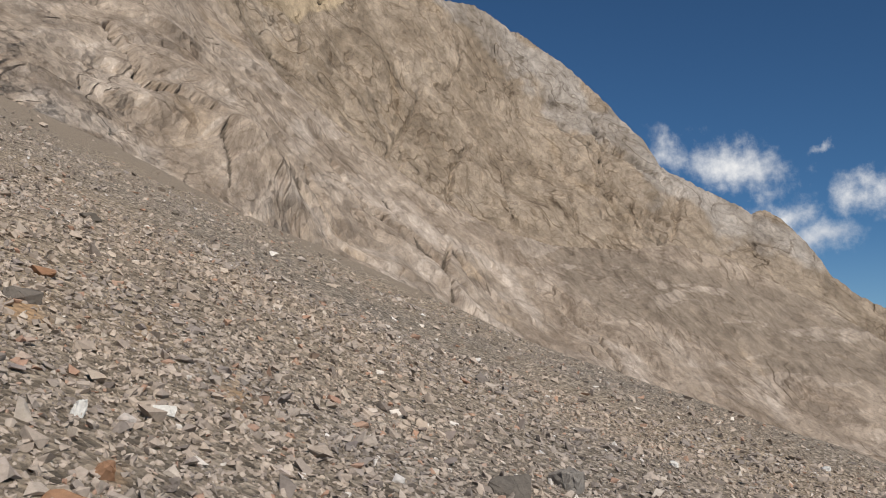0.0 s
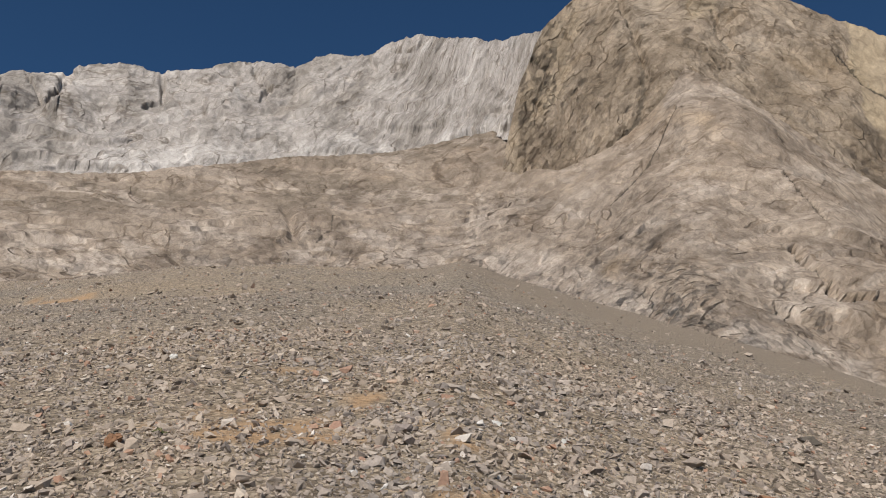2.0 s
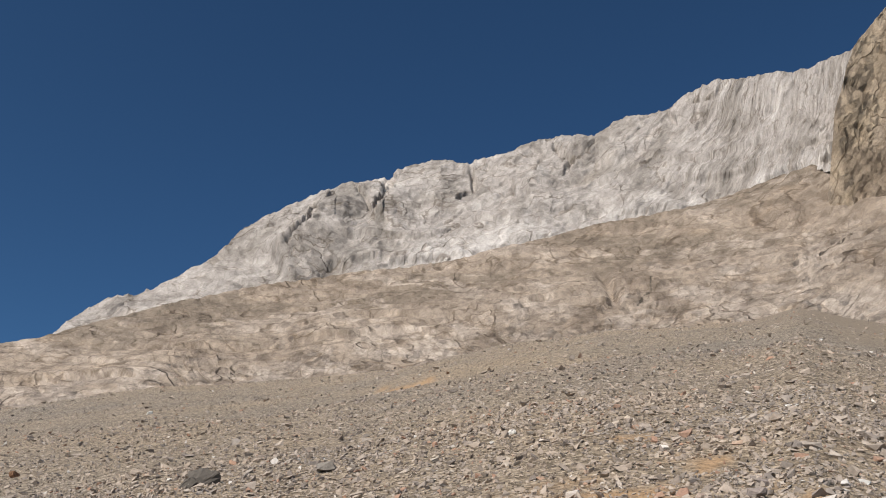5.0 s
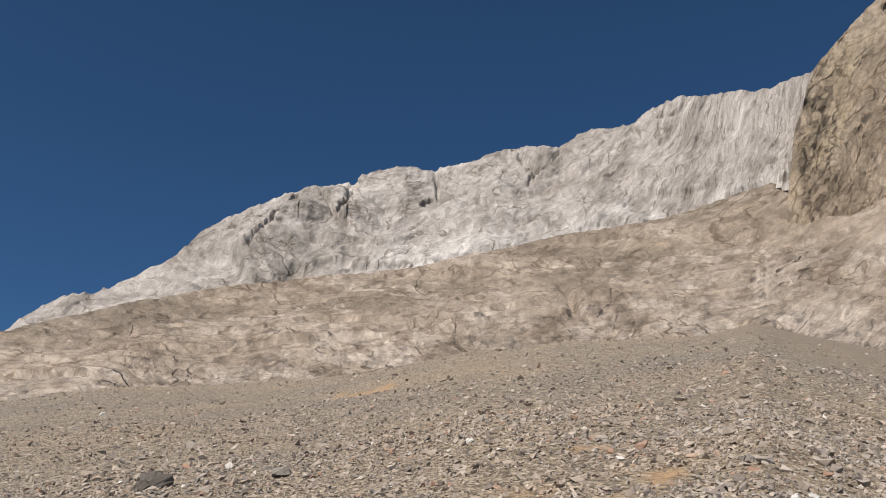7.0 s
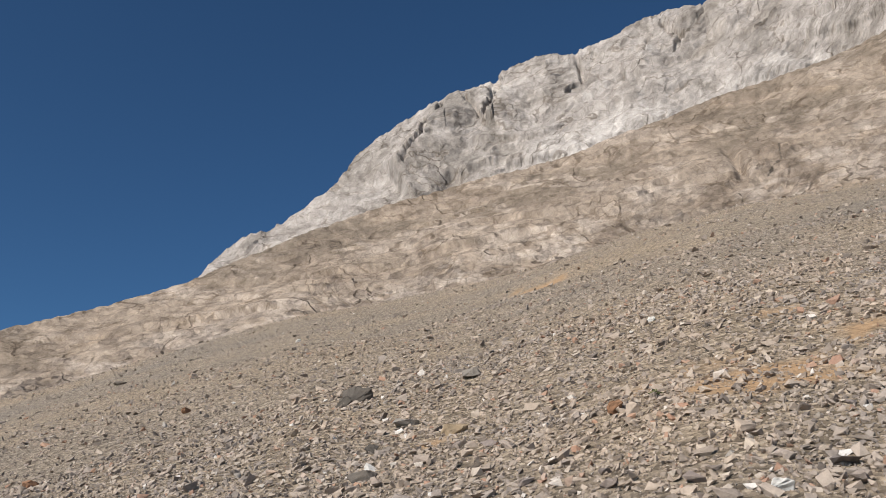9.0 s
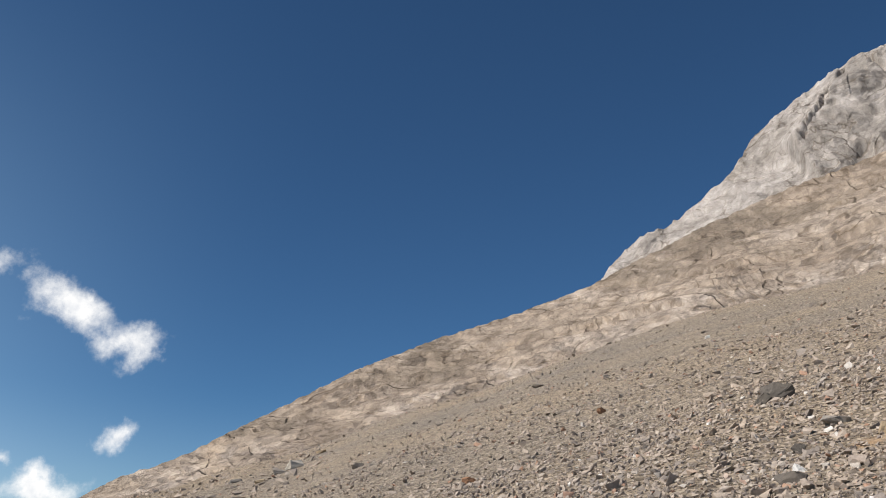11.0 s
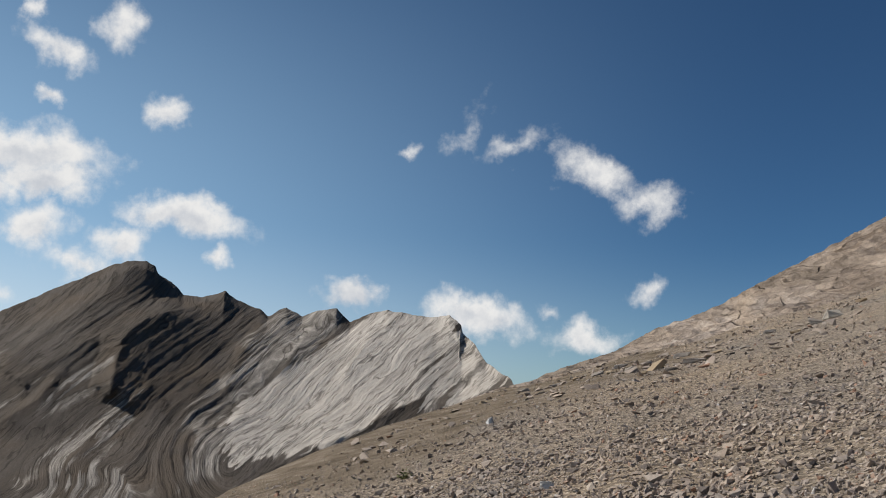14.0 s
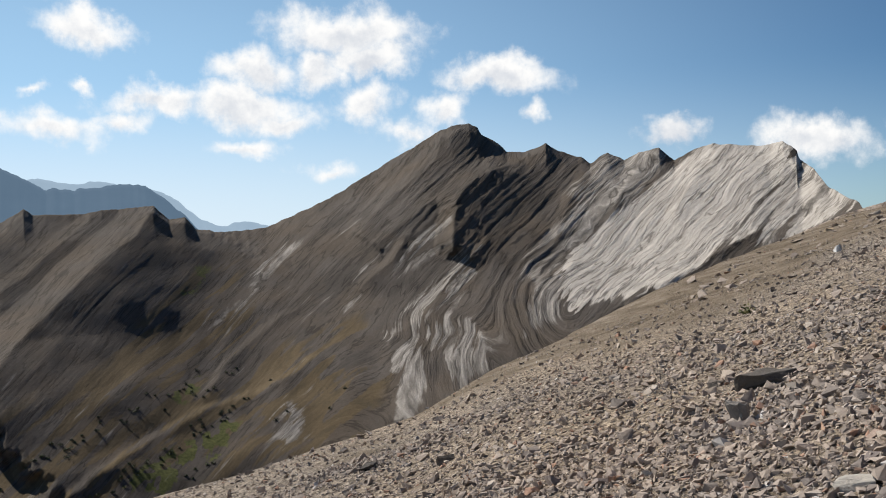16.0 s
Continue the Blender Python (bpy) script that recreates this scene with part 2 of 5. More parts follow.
    for key, paint, much in [("bed", other, 0.55), ("pale", pale, 0.9), ("vein", vein, 0.6)]:
        if paint:
            mark = add(nt, "ShaderNodeAttribute", attribute_name=key).outputs["Fac"]
            k = fork(fork(wide, "SUBTRACT", 0.5), "MULTIPLY_ADD", 0.6 if key != "pale" else 1.1, mark)
            k = add(nt, "ShaderNodeMapRange", {0: k, 1: 0.15, 2: 1.0}, interpolation_type="SMOOTHSTEP").outputs[0]
            colour = mix(nt, k, colour, mix(nt, much, paint, ramp(nt, wide, [(0.34, (0.78, 0.77, 0.76)), (0.5, (1, 1, 1)), (0.66, (1.12, 1.12, 1.12))]), "MULTIPLY"))
    # shade in the cracks is put into the colour, with a lit lip beside
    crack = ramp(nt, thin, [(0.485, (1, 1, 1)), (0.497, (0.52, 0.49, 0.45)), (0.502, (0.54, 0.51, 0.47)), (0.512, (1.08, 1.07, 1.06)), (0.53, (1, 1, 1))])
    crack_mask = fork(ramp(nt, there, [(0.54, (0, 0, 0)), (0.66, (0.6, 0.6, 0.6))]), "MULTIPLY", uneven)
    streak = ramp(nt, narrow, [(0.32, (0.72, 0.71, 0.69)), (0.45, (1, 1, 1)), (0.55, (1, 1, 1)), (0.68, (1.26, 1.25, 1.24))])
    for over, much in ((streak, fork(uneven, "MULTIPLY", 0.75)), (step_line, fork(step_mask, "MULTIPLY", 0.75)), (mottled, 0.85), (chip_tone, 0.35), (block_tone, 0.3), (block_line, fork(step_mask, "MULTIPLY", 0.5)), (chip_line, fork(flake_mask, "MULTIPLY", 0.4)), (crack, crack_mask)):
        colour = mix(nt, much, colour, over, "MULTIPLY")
    speck = ramp(nt, grain, [(0.30, (0.74, 0.73, 0.72)), (0.55, (1, 1, 1)), (0.72, (1.14, 1.13, 1.12))])
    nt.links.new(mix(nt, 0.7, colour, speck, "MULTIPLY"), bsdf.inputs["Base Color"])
    bsdf.inputs["Roughness"].default_value = 0.92
    bsdf.inputs["Specular IOR Level"].default_value = 0.2
    h = fork(wide, "MULTIPLY", 0.5)
    for piece, share in ((narrow, 0.30), (grain, 0.34), (fork(step_high, "MULTIPLY", step_mask), 0.5), (fork(block_high, "MULTIPLY", step_mask), 0.8 * flake), (fork(chip_high, "MULTIPLY", flake_mask), 0.55 * flake), (fork(ramp(nt, thin, [(0.485, (1, 1, 1)), (0.499, (0, 0, 0)), (0.512, (1, 1, 1))]), "MULTIPLY", crack_mask), 0.25)):
        h = fork(piece, "MULTIPLY_ADD", share, h)
    nt.links.new(add(nt, "ShaderNodeBump", {"Strength": bump, "Distance": 1.0 * size, "Height": h}).outputs[0], bsdf.inputs["Normal"])
    return m


def stone_material(name, stops, bump=0.5, islands=True):
    m, nt, bsdf = node_tree(name)
    geo = add(nt, "ShaderNodeNewGeometry")
    pick = geo.outputs["Random Per Island"] if islands else add(nt, "ShaderNodeObjectInfo").outputs["Random"]
    spot = geo.outputs["Position"]
    colour = ramp(nt, pick, stops)
    patch = noise_tex(nt, spot, 0.55, 3.0, 0.6)
    colour = mix(nt, 0.7, colour, ramp(nt, patch, [(0.35, (0.84, 0.86, 0.90)), (0.65, (1.08, 1.02, 0.95))]), "MULTIPLY")
    grain = noise_tex(nt, spot, 28.0, 6.0, 0.7)
    colour = mix(nt, 0.8, colour, ramp(nt, grain, [(0.3, (0.70, 0.70, 0.70)), (0.7, (1.16, 1.15, 1.13))]), "MULTIPLY")
    nt.links.new(colour, bsdf.inputs["Base Color"])
    bsdf.inputs["Roughness"].default_value = 0.85
    bsdf.inputs["Specular IOR Level"].default_value = 0.25
    nt.links.new(add(nt, "ShaderNodeBump", {"Strength": bump, "Distance": 0.02, "Height": grain}).outputs[0], bsdf.inputs["Normal"])
    return m


def scree_material(name):
    """Broken stone too small or too far to be stones of their own, with ochre earth showing through in patches."""
    m, nt, bsdf = node_tree(name)
    spot = add(nt, "ShaderNodeNewGeometry").outputs["Position"]
    cell = add(nt, "ShaderNodeTexVoronoi", {"Vector": spot, "Scale": 17.0, "Randomness": 1.0})
    pick = add(nt, "ShaderNodeSeparateColor", {0: cell.outputs["Color"]}).outputs[0]
    colour = ramp(nt, pick, [(0.0, (0.140, 0.119, 0.098)), (0.35, (0.278, 0.238, 0.194)), (0.75, (0.380, 0.325, 0.266)), (1.0, (0.519, 0.452, 0.384))])
    small = noise_tex(nt, spot, 12.0, 8.0, 0.75)
    colour = mix(nt, 0.9, colour, ramp(nt, small, [(0.32, (0.55, 0.54, 0.53)), (0.68, (1.25, 1.23, 1.2))]), "MULTIPLY")
    broad = noise_tex(nt, spot, 0.12, 4.0, 0.6)
    colour = mix(nt, 0.8, colour, ramp(nt, broad, [(0.35, (0.80, 0.82, 0.86)), (0.65, (1.12, 1.05, 0.95))]), "MULTIPLY")
    earth = add(nt, "ShaderNodeAttribute", attribute_name="earth").outputs["Fac"]
    colour = mix(nt, earth, colour, mix(nt, 0.8, (0.395, 0.262, 0.155), ramp(nt, small, [(0.3, (0.7, 0.7, 0.7)), (0.7, (1.2, 1.2, 1.2))]), "MULTIPLY"))
    brow = add(nt, "ShaderNodeAttribute", attribute_name="brow").outputs["Fac"]
    tufts = noise_tex(nt, spot, 0.9, 7.0, 0.7)
    colour = mix(nt, brow, colour, mix(nt, 0.6, ramp(nt, tufts, [(0.34, (0.10, 0.078, 0.052)), (0.46, (0.185, 0.146, 0.105)), (0.56, (0.235, 0.19, 0.14)), (0.68, (0.33, 0.285, 0.23))]), ramp(nt, small, [(0.3, (0.6, 0.6, 0.6)), (0.7, (1.3, 1.29, 1.27))]), "MULTIPLY"))
    fine = add(nt, "ShaderNodeAttribute", attribute_name="fine").outputs["Fac"]
    colour = mix(nt, fine, colour, mix(nt, 0.9, (0.27, 0.222, 0.176), ramp(nt, small, [(0.3, (0.7, 0.7, 0.7)), (0.7, (1.25, 1.24, 1.22))]), "MULTIPLY"))
    grass = add(nt, "ShaderNodeAttribute", attribute_name="grass").outputs["Fac"]
    colour = mix(nt, grass, colour, ramp(nt, small, [(0.3, (0.07, 0.055, 0.03)), (0.6, (0.14, 0.12, 0.06))]))
    nt.links.new(colour, bsdf.inputs["Base Color"])
    bsdf.inputs["Roughness"].default_value = 0.95
    bsdf.inputs["Specular IOR Level"].default_value = 0.15
    h = add(nt, "ShaderNodeMath", {0: cell.outputs["Distance"], 1: small}, operation="ADD").outputs[0]
    nt.links.new(add(nt, "ShaderNodeBump", {"Strength": 0.85, "Distance": 0.075, "Height": add(nt, "ShaderNodeMath", {0: h, 1: add(nt, "ShaderNodeMapRange", {0: earth, 3: 1.0, 4: 0.5}).outputs[0]}, operation="MULTIPLY").outputs[0]}).outputs[0], bsdf.inputs["Normal"])
    return m


def shale(name):
    """A whole mountainside: dark shale scree, grey ribs, pale folded slabs and thin turf, all streaked along the beds."""
    m, nt, bsdf = node_tree(name)
    here = add(nt, "ShaderNodeAttribute", attribute_name="place").outputs["Vector"]
    spot = add(nt, "ShaderNodeNewGeometry").outputs["Position"]

    def mark(key):
        return add(nt, "ShaderNodeAttribute", attribute_name=key).outputs["Fac"]

    def laid(long, thick):
        return add(nt, "ShaderNodeMapping", {"Vector": here, "Scale": (long, thick, long)}, vector_type="TEXTURE").outputs[0]

    def sharpen(zone, by, amount, low, high):
        k = add(nt, "ShaderNodeMath", {0: add(nt, "ShaderNodeMath", {0: by, 1: 0.5}, operation="SUBTRACT").outputs[0], 1: amount, 2: zone}, operation="MULTIPLY_ADD").outputs[0]
        return add(nt, "ShaderNodeMapRange", {0: k, 1: low, 2: high}, interpolation_type="SMOOTHSTEP").outputs[0]
    wide, narrow, thin = noise_tex(nt, laid(70, 7), 1.0, 7.0, 0.62, 0.3), noise_tex(nt, laid(16, 2.0), 1.0, 7.0, 0.66, 0.4), noise_tex(nt, laid(46, 5), 1.0, 4.0, 0.55, 0.2)
    rubble, stain = noise_tex(nt, spot, 0.55, 8.0, 0.7), noise_tex(nt, spot, 0.02, 6.0, 0.6)
    # dark bed traces; the shade of thin crevices is put into the colour
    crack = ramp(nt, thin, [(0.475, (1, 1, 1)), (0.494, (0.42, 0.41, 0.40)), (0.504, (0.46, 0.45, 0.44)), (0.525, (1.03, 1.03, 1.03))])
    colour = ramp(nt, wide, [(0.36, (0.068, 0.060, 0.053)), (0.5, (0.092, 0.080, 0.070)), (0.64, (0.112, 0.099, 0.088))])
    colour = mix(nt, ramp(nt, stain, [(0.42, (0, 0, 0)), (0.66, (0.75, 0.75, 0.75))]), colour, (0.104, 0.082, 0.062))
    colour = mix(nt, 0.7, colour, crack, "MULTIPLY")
    colour = mix(nt, 0.4, colour, ramp(nt, narrow, [(0.36, (0.62, 0.61, 0.60)), (0.5, (1, 1, 1)), (0.64, (1.35, 1.34, 1.33))]), "MULTIPLY")
    grass = ramp(nt, narrow, [(0.36, (0.090, 0.071, 0.044)), (0.5, (0.118, 0.088, 0.051)), (0.64, (0.138, 0.105, 0.064))])
    colour = mix(nt, sharpen(mark("lean"), wide, 1.2, 0.3, 0.8), colour, grass)
    green = ramp(nt, rubble, [(0.35, (0.06, 0.072, 0.022)), (0.65, (0.115, 0.118, 0.04))])
    colour = mix(nt, sharpen(mark("vein"), rubble, 1.0, 0.35, 0.65), colour, green)
    grey = mix(nt, 0.9, ramp(nt, narrow, [(0.34, (0.11, 0.10, 0.09)), (0.48, (0.215, 0.197, 0.178)), (0.62, (0.37, 0.345, 0.315))]), crack, "MULTIPLY")
    colour = mix(nt, sharpen(mark("pale"), thin, 2.6, 0.35, 0.75), colour, grey)
    white = ramp(nt, narrow, [(0.30, (0.26, 0.238, 0.213)), (0.44, (0.41, 0.379, 0.343)), (0.62, (0.52, 0.485, 0.442))])
    white = mix(nt, 0.55, mix(nt, 0.9, white, crack, "MULTIPLY"), ramp(nt, wide, [(0.33, (0.62, 0.61, 0.60)), (0.46, (1, 1, 1)), (0.7, (1.08, 1.08, 1.08))]), "MULTIPLY")
    colour = mix(nt, sharpen(mark("bed"), narrow, 1.5, 0.25, 0.75), colour, white)
    colour = mix(nt, 0.6, colour, ramp(nt, rubble, [(0.3, (0.74, 0.73, 0.72)), (0.55, (1, 1, 1)), (0.72, (1.15, 1.15, 1.14))]), "MULTIPLY")
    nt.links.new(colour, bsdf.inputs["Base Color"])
    bsdf.inputs["Roughness"].default_value = 0.95
    bsdf.inputs["Specular IOR Level"].default_value = 0.15
    h = add(nt, "ShaderNodeMath", {0: narrow, 1: wide}, operation="ADD").outputs[0]
    h = add(nt, "ShaderNodeMath", {0: ramp(nt, thin, [(0.475, (1, 1, 1)), (0.5, (0, 0, 0)), (0.525, (1, 1, 1))]), 1: 0.3, 2: h}, operation="MULTIPLY_ADD").outputs[0]
    h = add(nt, "ShaderNodeMath", {0: h, 1: add(nt, "ShaderNodeMapRange", {0: mark("calm"), 3: 1.0, 4: 0.12}).outputs[0]}, operation="MULTIPLY").outputs[0]
    h = add(nt, "ShaderNodeMath", {0: rubble, 1: 0.35, 2: h}, operation="MULTIPLY_ADD").outputs[0]
    nt.links.new(add(nt, "ShaderNodeBump", {"Strength": 0.5, "Distance": 3.0, "Height": h}).outputs[0], bsdf.inputs["Normal"])
    return m


SCREE = scree_material("scree")
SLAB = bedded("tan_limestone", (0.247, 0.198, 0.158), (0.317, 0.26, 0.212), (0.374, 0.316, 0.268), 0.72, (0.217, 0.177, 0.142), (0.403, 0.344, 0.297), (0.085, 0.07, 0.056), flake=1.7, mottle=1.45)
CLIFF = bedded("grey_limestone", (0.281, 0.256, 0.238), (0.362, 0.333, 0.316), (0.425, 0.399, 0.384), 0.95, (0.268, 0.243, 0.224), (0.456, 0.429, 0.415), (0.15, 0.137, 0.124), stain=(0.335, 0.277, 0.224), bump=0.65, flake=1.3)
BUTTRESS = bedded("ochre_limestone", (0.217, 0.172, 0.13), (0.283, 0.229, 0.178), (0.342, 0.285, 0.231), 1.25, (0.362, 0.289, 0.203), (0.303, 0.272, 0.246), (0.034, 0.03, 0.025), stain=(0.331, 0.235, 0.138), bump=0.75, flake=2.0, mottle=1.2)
FAR_ROCK = shale("dark_shale")
PEBBLES = stone_material("scree_stones", [(0.0, (0.177, 0.152, 0.137)), (0.12, (0.270, 0.232, 0.206)), (0.5, (0.364, 0.308, 0.261)), (0.80, (0.416, 0.351, 0.301)), (0.94, (0.458, 0.403, 0.351)), (0.95, (0.374, 0.251, 0.186)), (0.98, (0.354, 0.221, 0.161)), (0.988, (0.541, 0.494, 0.451)), (1.0, (0.645, 0.616, 0.593))])

# ---- the lie of the land ----
# bearing, metres to where the scree ends or rolls over, degrees of that line above the eye
SCREE_LINE = [(-180, 30, -24), (-140, 22, -21), (-115, 18, -17), (-104, 18, -15.2), (-95, 18, -13), (-91, 19, -11.9), (-87, 20, -9.8), (-81.5, 24, -7.2), (-74.5, 32, -4.1), (-70, 38, -2.2),
              (-65, 45, -0.1), (-62, 46, 0.7), (-57.5, 47, 2.2), (-53, 48, 3.2), (-49, 49, 4.5), (-45, 50, 5.7), (-41, 50, 7.4), (-31, 48, 10.8), (-20, 47, 14.0), (-7.6, 45, 16.5), (1.8, 45, 18.9),
              (8, 46, 19.9), (18, 48, 20.2), (20.4, 49, 20.7), (23, 46, 19.8), (28, 42, 18.4), (38, 32, 15.0), (47, 26, 11.4), (59, 22, 6.1), (71, 20, 1.0), (81.5, 19, -2.8), (88, 18, -5.1), (110, 18, -12), (180, 30, -24)]
scree_reach, scree_rise = knots(SCREE_LINE, 1), knots(SCREE_LINE, 2)


def ground_height(b, r):
    """Height of the ground at a bearing and distance from where the camera stands."""
    reach = scree_reach(b)
    g = np.tan(np.radians(scree_rise(b))) + EYE / reach
    drop = 0.28 + 0.27 * smooth(-58, -72, b) + 0.15 * smooth(88, 100, b)
    z = np.where(r < reach, r * g, reach * g + (r - reach) * g - drop * (r - reach) * smooth(0, 8, r - reach))
    return np.clip(z, -165 - r * 0.004, 40)


def link_grid(name, P, material, attributes=(), place=None):
    """A grid of points (rows, columns, 3) as one mesh."""
    n, m = P.shape[:2]
    i = np.arange(n * m).reshape(n, m)
    q = np.stack([i[:-1, :-1], i[:-1, 1:], i[1:, 1:], i[1:, :-1]], -1).reshape(-1, 4)
    me = bpy.data.meshes.new(name)
    me.vertices.add(n * m)
    me.vertices.foreach_set("co", P.reshape(-1).astype(np.float32))
    me.loops.add(q.size)
    me.loops.foreach_set("vertex_index", q.reshape(-1).astype(np.int32))
    me.polygons.add(len(q))
    me.polygons.foreach_set("loop_start", np.arange(0, q.size, 4, dtype=np.int32))
    me.polygons.foreach_set("use_smooth", np.ones(len(q), dtype=bool))
    me.update()
    if place is not None:
        a = me.attributes.new("place", "FLOAT_VECTOR", "POINT")
        a.data.foreach_set("vector", place.reshape(-1).astype(np.float32))
    for key, values in attributes:
        a = me.attributes.new(key, "FLOAT", "POINT")
        a.data.foreach_set("value", np.broadcast_to(values, P.shape[:2]).reshape(-1).astype(np.float32))
    me.materials.append(material)
    me.validate()
    return new(name, me)


def polar(b, r, z):
    return np.stack([r * np.sin(np.radians(b)), r * np.cos(np.radians(b)), z], -1)


def along(B, E, line):
    """Degrees from each point to a line of (bearing, height) corners."""
    d = np.full(B.shape, 1e9)
    for (b0, e0), (b1, e1) in zip(line, line[1:]):
        k = np.cos(np.radians((e0 + e1) / 2))
        px, py, vx, vy = (B - b0) * k, E - e0, (b1 - b0) * k, e1 - e0
        t = np.clip((px * vx + py * vy) / (vx * vx + vy * vy), 0, 1)
        d = np.minimum(d, np.hypot(px - t * vx, py - t * vy))
    return d


def flank(B, E, line):
    """Degrees to a line of (bearing, height) corners, below nought on its sunward side, and degrees past its ends."""
    best, k, past = np.full(B.shape, 1e9), np.zeros(B.shape), np.zeros(B.shape)
    for n, ((b0, e0), (b1, e1)) in enumerate(zip(line, line[1:])):
        vx, vy = b1 - b0, e1 - e0
        long = math.hypot(vx, vy)
        t = ((B - b0) * vx + (E - e0) * vy) / (long * long)
        c = np.clip(t, 0, 1)
        x, y = B - b0 - c * vx, E - e0 - c * vy
        d, across = np.hypot(x, y), ((E - e0) * vx - (B - b0) * vy) / long
        over = np.where((t < 0) & (n == 0), -t * long, np.where((t > 1) & (n == len(line) - 2), (t - 1) * long, 0))
        near = d < best
        k = np.where(near, np.where(over > 0, across, d * np.sign(across)), k)
        past, best = np.where(near, over, past), np.minimum(best, d)
    return -k, past


def cleft(B, E, line, wide):
    """1 in a narrow cleft along a line, with steep sides."""
    return 1 - smooth(0.45 * wide, 1.1 * wide, along(B, E, line) + (0.35 * wide + 0.03) * fbm(B * 3, E * 3, 4, 99, 0.6))


def within(B, E, corners, soft):
    """1 inside an outline of (bearing, height) corners, 0 outside, with a soft edge in degrees."""
    inside = np.zeros(B.shape, bool)
    for (b0, e0), (b1, e1) in zip(corners, corners[1:] + corners[:1]):
        if e0 != e1:
            inside ^= ((e0 > E) != (e1 > E)) & (B < (b1 - b0) * (E - e0) / (e1 - e0) + b0)
    d = along(B, E, corners + corners[:1])
    return smooth(-soft, soft, np.where(inside, d, -d))


SURFACE = {}


def sheet(name, b0, b1, columns, lines, rows, relief, zones, material, back, depth=0.12, teeth=0.0, beds=None, ribs=None):
    """A rock face as one sheet, lofted through lines that run across it from the foot to the crest
    (each gives metres out and height at a bearing), with its relief, and a back that falls away behind the crest."""
    b = np.linspace(b0, b1, columns) if np.isscalar(columns) else np.interp(np.arange(columns[-1][0] + 1), *zip(*columns))
    r, z = [], []
    for k in range(len(lines) - 1):
        (ra, za), (rb, zb) = lines[k](b), lines[k + 1](b)
        f = np.linspace(0, 1, rows[k], endpoint=(k == len(lines) - 2))[:, None]
        r.append(ra * (1 - f) + rb * f), z.append(za * (1 - f) + zb * f)
    r, z = np.concatenate(r), np.concatenate(z)
    for _ in range(6):
        r[1:-1], z[1:-1] = (r[:-2] + 2 * r[1:-1] + r[2:]) / 4, (z[:-2] + 2 * z[1:-1] + z[2:]) / 4
    B = np.broadcast_to(b, r.shape)
    E = np.degrees(np.arctan2(z - EYE, r))
    # view angles times mean distance, so relief and texture fit the camera's view
    U, V = np.radians(B) * r.mean(), np.radians(E) * r.mean()
    F = np.broadcast_to(np.linspace(0, 1, len(r))[:, None], r.shape)
    P = polar(B, r, z)
    du, dv = np.gradient(P, axis=1), np.gradient(P, axis=0)
    nrm = np.cross(du, dv)
    nrm /= np.linalg.norm(nrm, axis=-1, keepdims=True) + 1e-9
    nrm *= np.sign(nrm[..., 2].mean())
    P = P + nrm * relief(B, E, U, V, F)[..., None]
    # ribs move along the line of sight, so they keep their place in view
    if ribs:
        eye = np.array([0, 0, EYE]) - P
        P = P + eye / np.linalg.norm(eye, axis=-1, keepdims=True) * ribs(B, E, U, V, F)[..., None]
    P[..., 2] += teeth * r / 100 * (ridged(B * 0.9, B * 0 + b1, 4, 27, 0.5) - 0.35) * smooth(0.86, 1.0, F)
    SURFACE[name] = (B, E, P)
    top = P[-1]
    out = top / np.linalg.norm(top[:, :2], axis=1, keepdims=True) * np.array([1, 1, 0])
    tail = [top + out * d + np.array([0, 0, -f]) for d, f in back]
    marks = zones(B, E, U, V, F)
    marks = [(key, np.concatenate([a + 0 * r, np.repeat((a + 0 * r)[-1:], len(tail), 0)])) for key, a in marks.items()]
    P = np.concatenate([P, np.stack(tail)])
    far_out = np.linalg.norm(P[..., :2], axis=-1)
    place = np.stack([np.radians(np.degrees(np.arctan2(P[..., 0], P[..., 1]))) * r.mean(), P[..., 2], far_out * depth], -1)
    if beds:
        x, y = beds(B, U, V)
        place[:len(r), :, 0], place[:len(r), :, 1] = x, y
    return link_grid(name, P, material, marks, place)


def cuesta(u, w, dip, spacing, length, wave=1.0, seed=0, edge=0.14):
    """Tilted beds that end in steps: each rises gently and breaks off sharply on its lower side."""
    c, s = math.cos(radians(dip)), math.sin(radians(dip))
    along_bed, across = u * c + w * s, (-u * s + w * c) / spacing
    across = across + wave * fbm(along_bed / length, across / 3.5, 4, seed)
    n = np.floor(across)
    part = across - n
    share = 0.35 + 0.65 * (0.5 + 0.5 * np.sin(n * 12.9898 + seed)) * smooth(-0.5, 0.4, perlin(along_bed / length * 1.7 + n * 0.37, n * 0.71, seed + 5))
    return share * np.where(part < edge, smooth(0, edge, part), 1 - (part - edge) / (1 - edge)) - 0.3


def soft_knots(rows, column, reach):
    """The same, with its corners rounded over some degrees."""
    f = knots(rows, column)
    steps = np.linspace(-1, 1, 41)
    weights = np.cos(steps * 1.2)
    return lambda b: sum(f(b + reach * o) * w for o, w in zip(steps, weights / weights.sum()))


def line_of(rise, reach, dr=0.0, de=0.0):
    def at(b):
        r = reach(b) + dr
        return r, EYE + r * np.tan(np.radians(rise(b) + de))
    return at


# the ground: scree near the camera, the valley beyond, out to the horizon
gb = np.linspace(-180, 180, 601)
gr = np.concatenate([[0.01], np.geomspace(0.6, 60, 120), np.geomspace(64, 4900, 40)])
GB, GR = np.meshgrid(gb, gr)
GX, GY = GR * np.sin(np.radians(GB)), GR * np.cos(np.radians(GB))


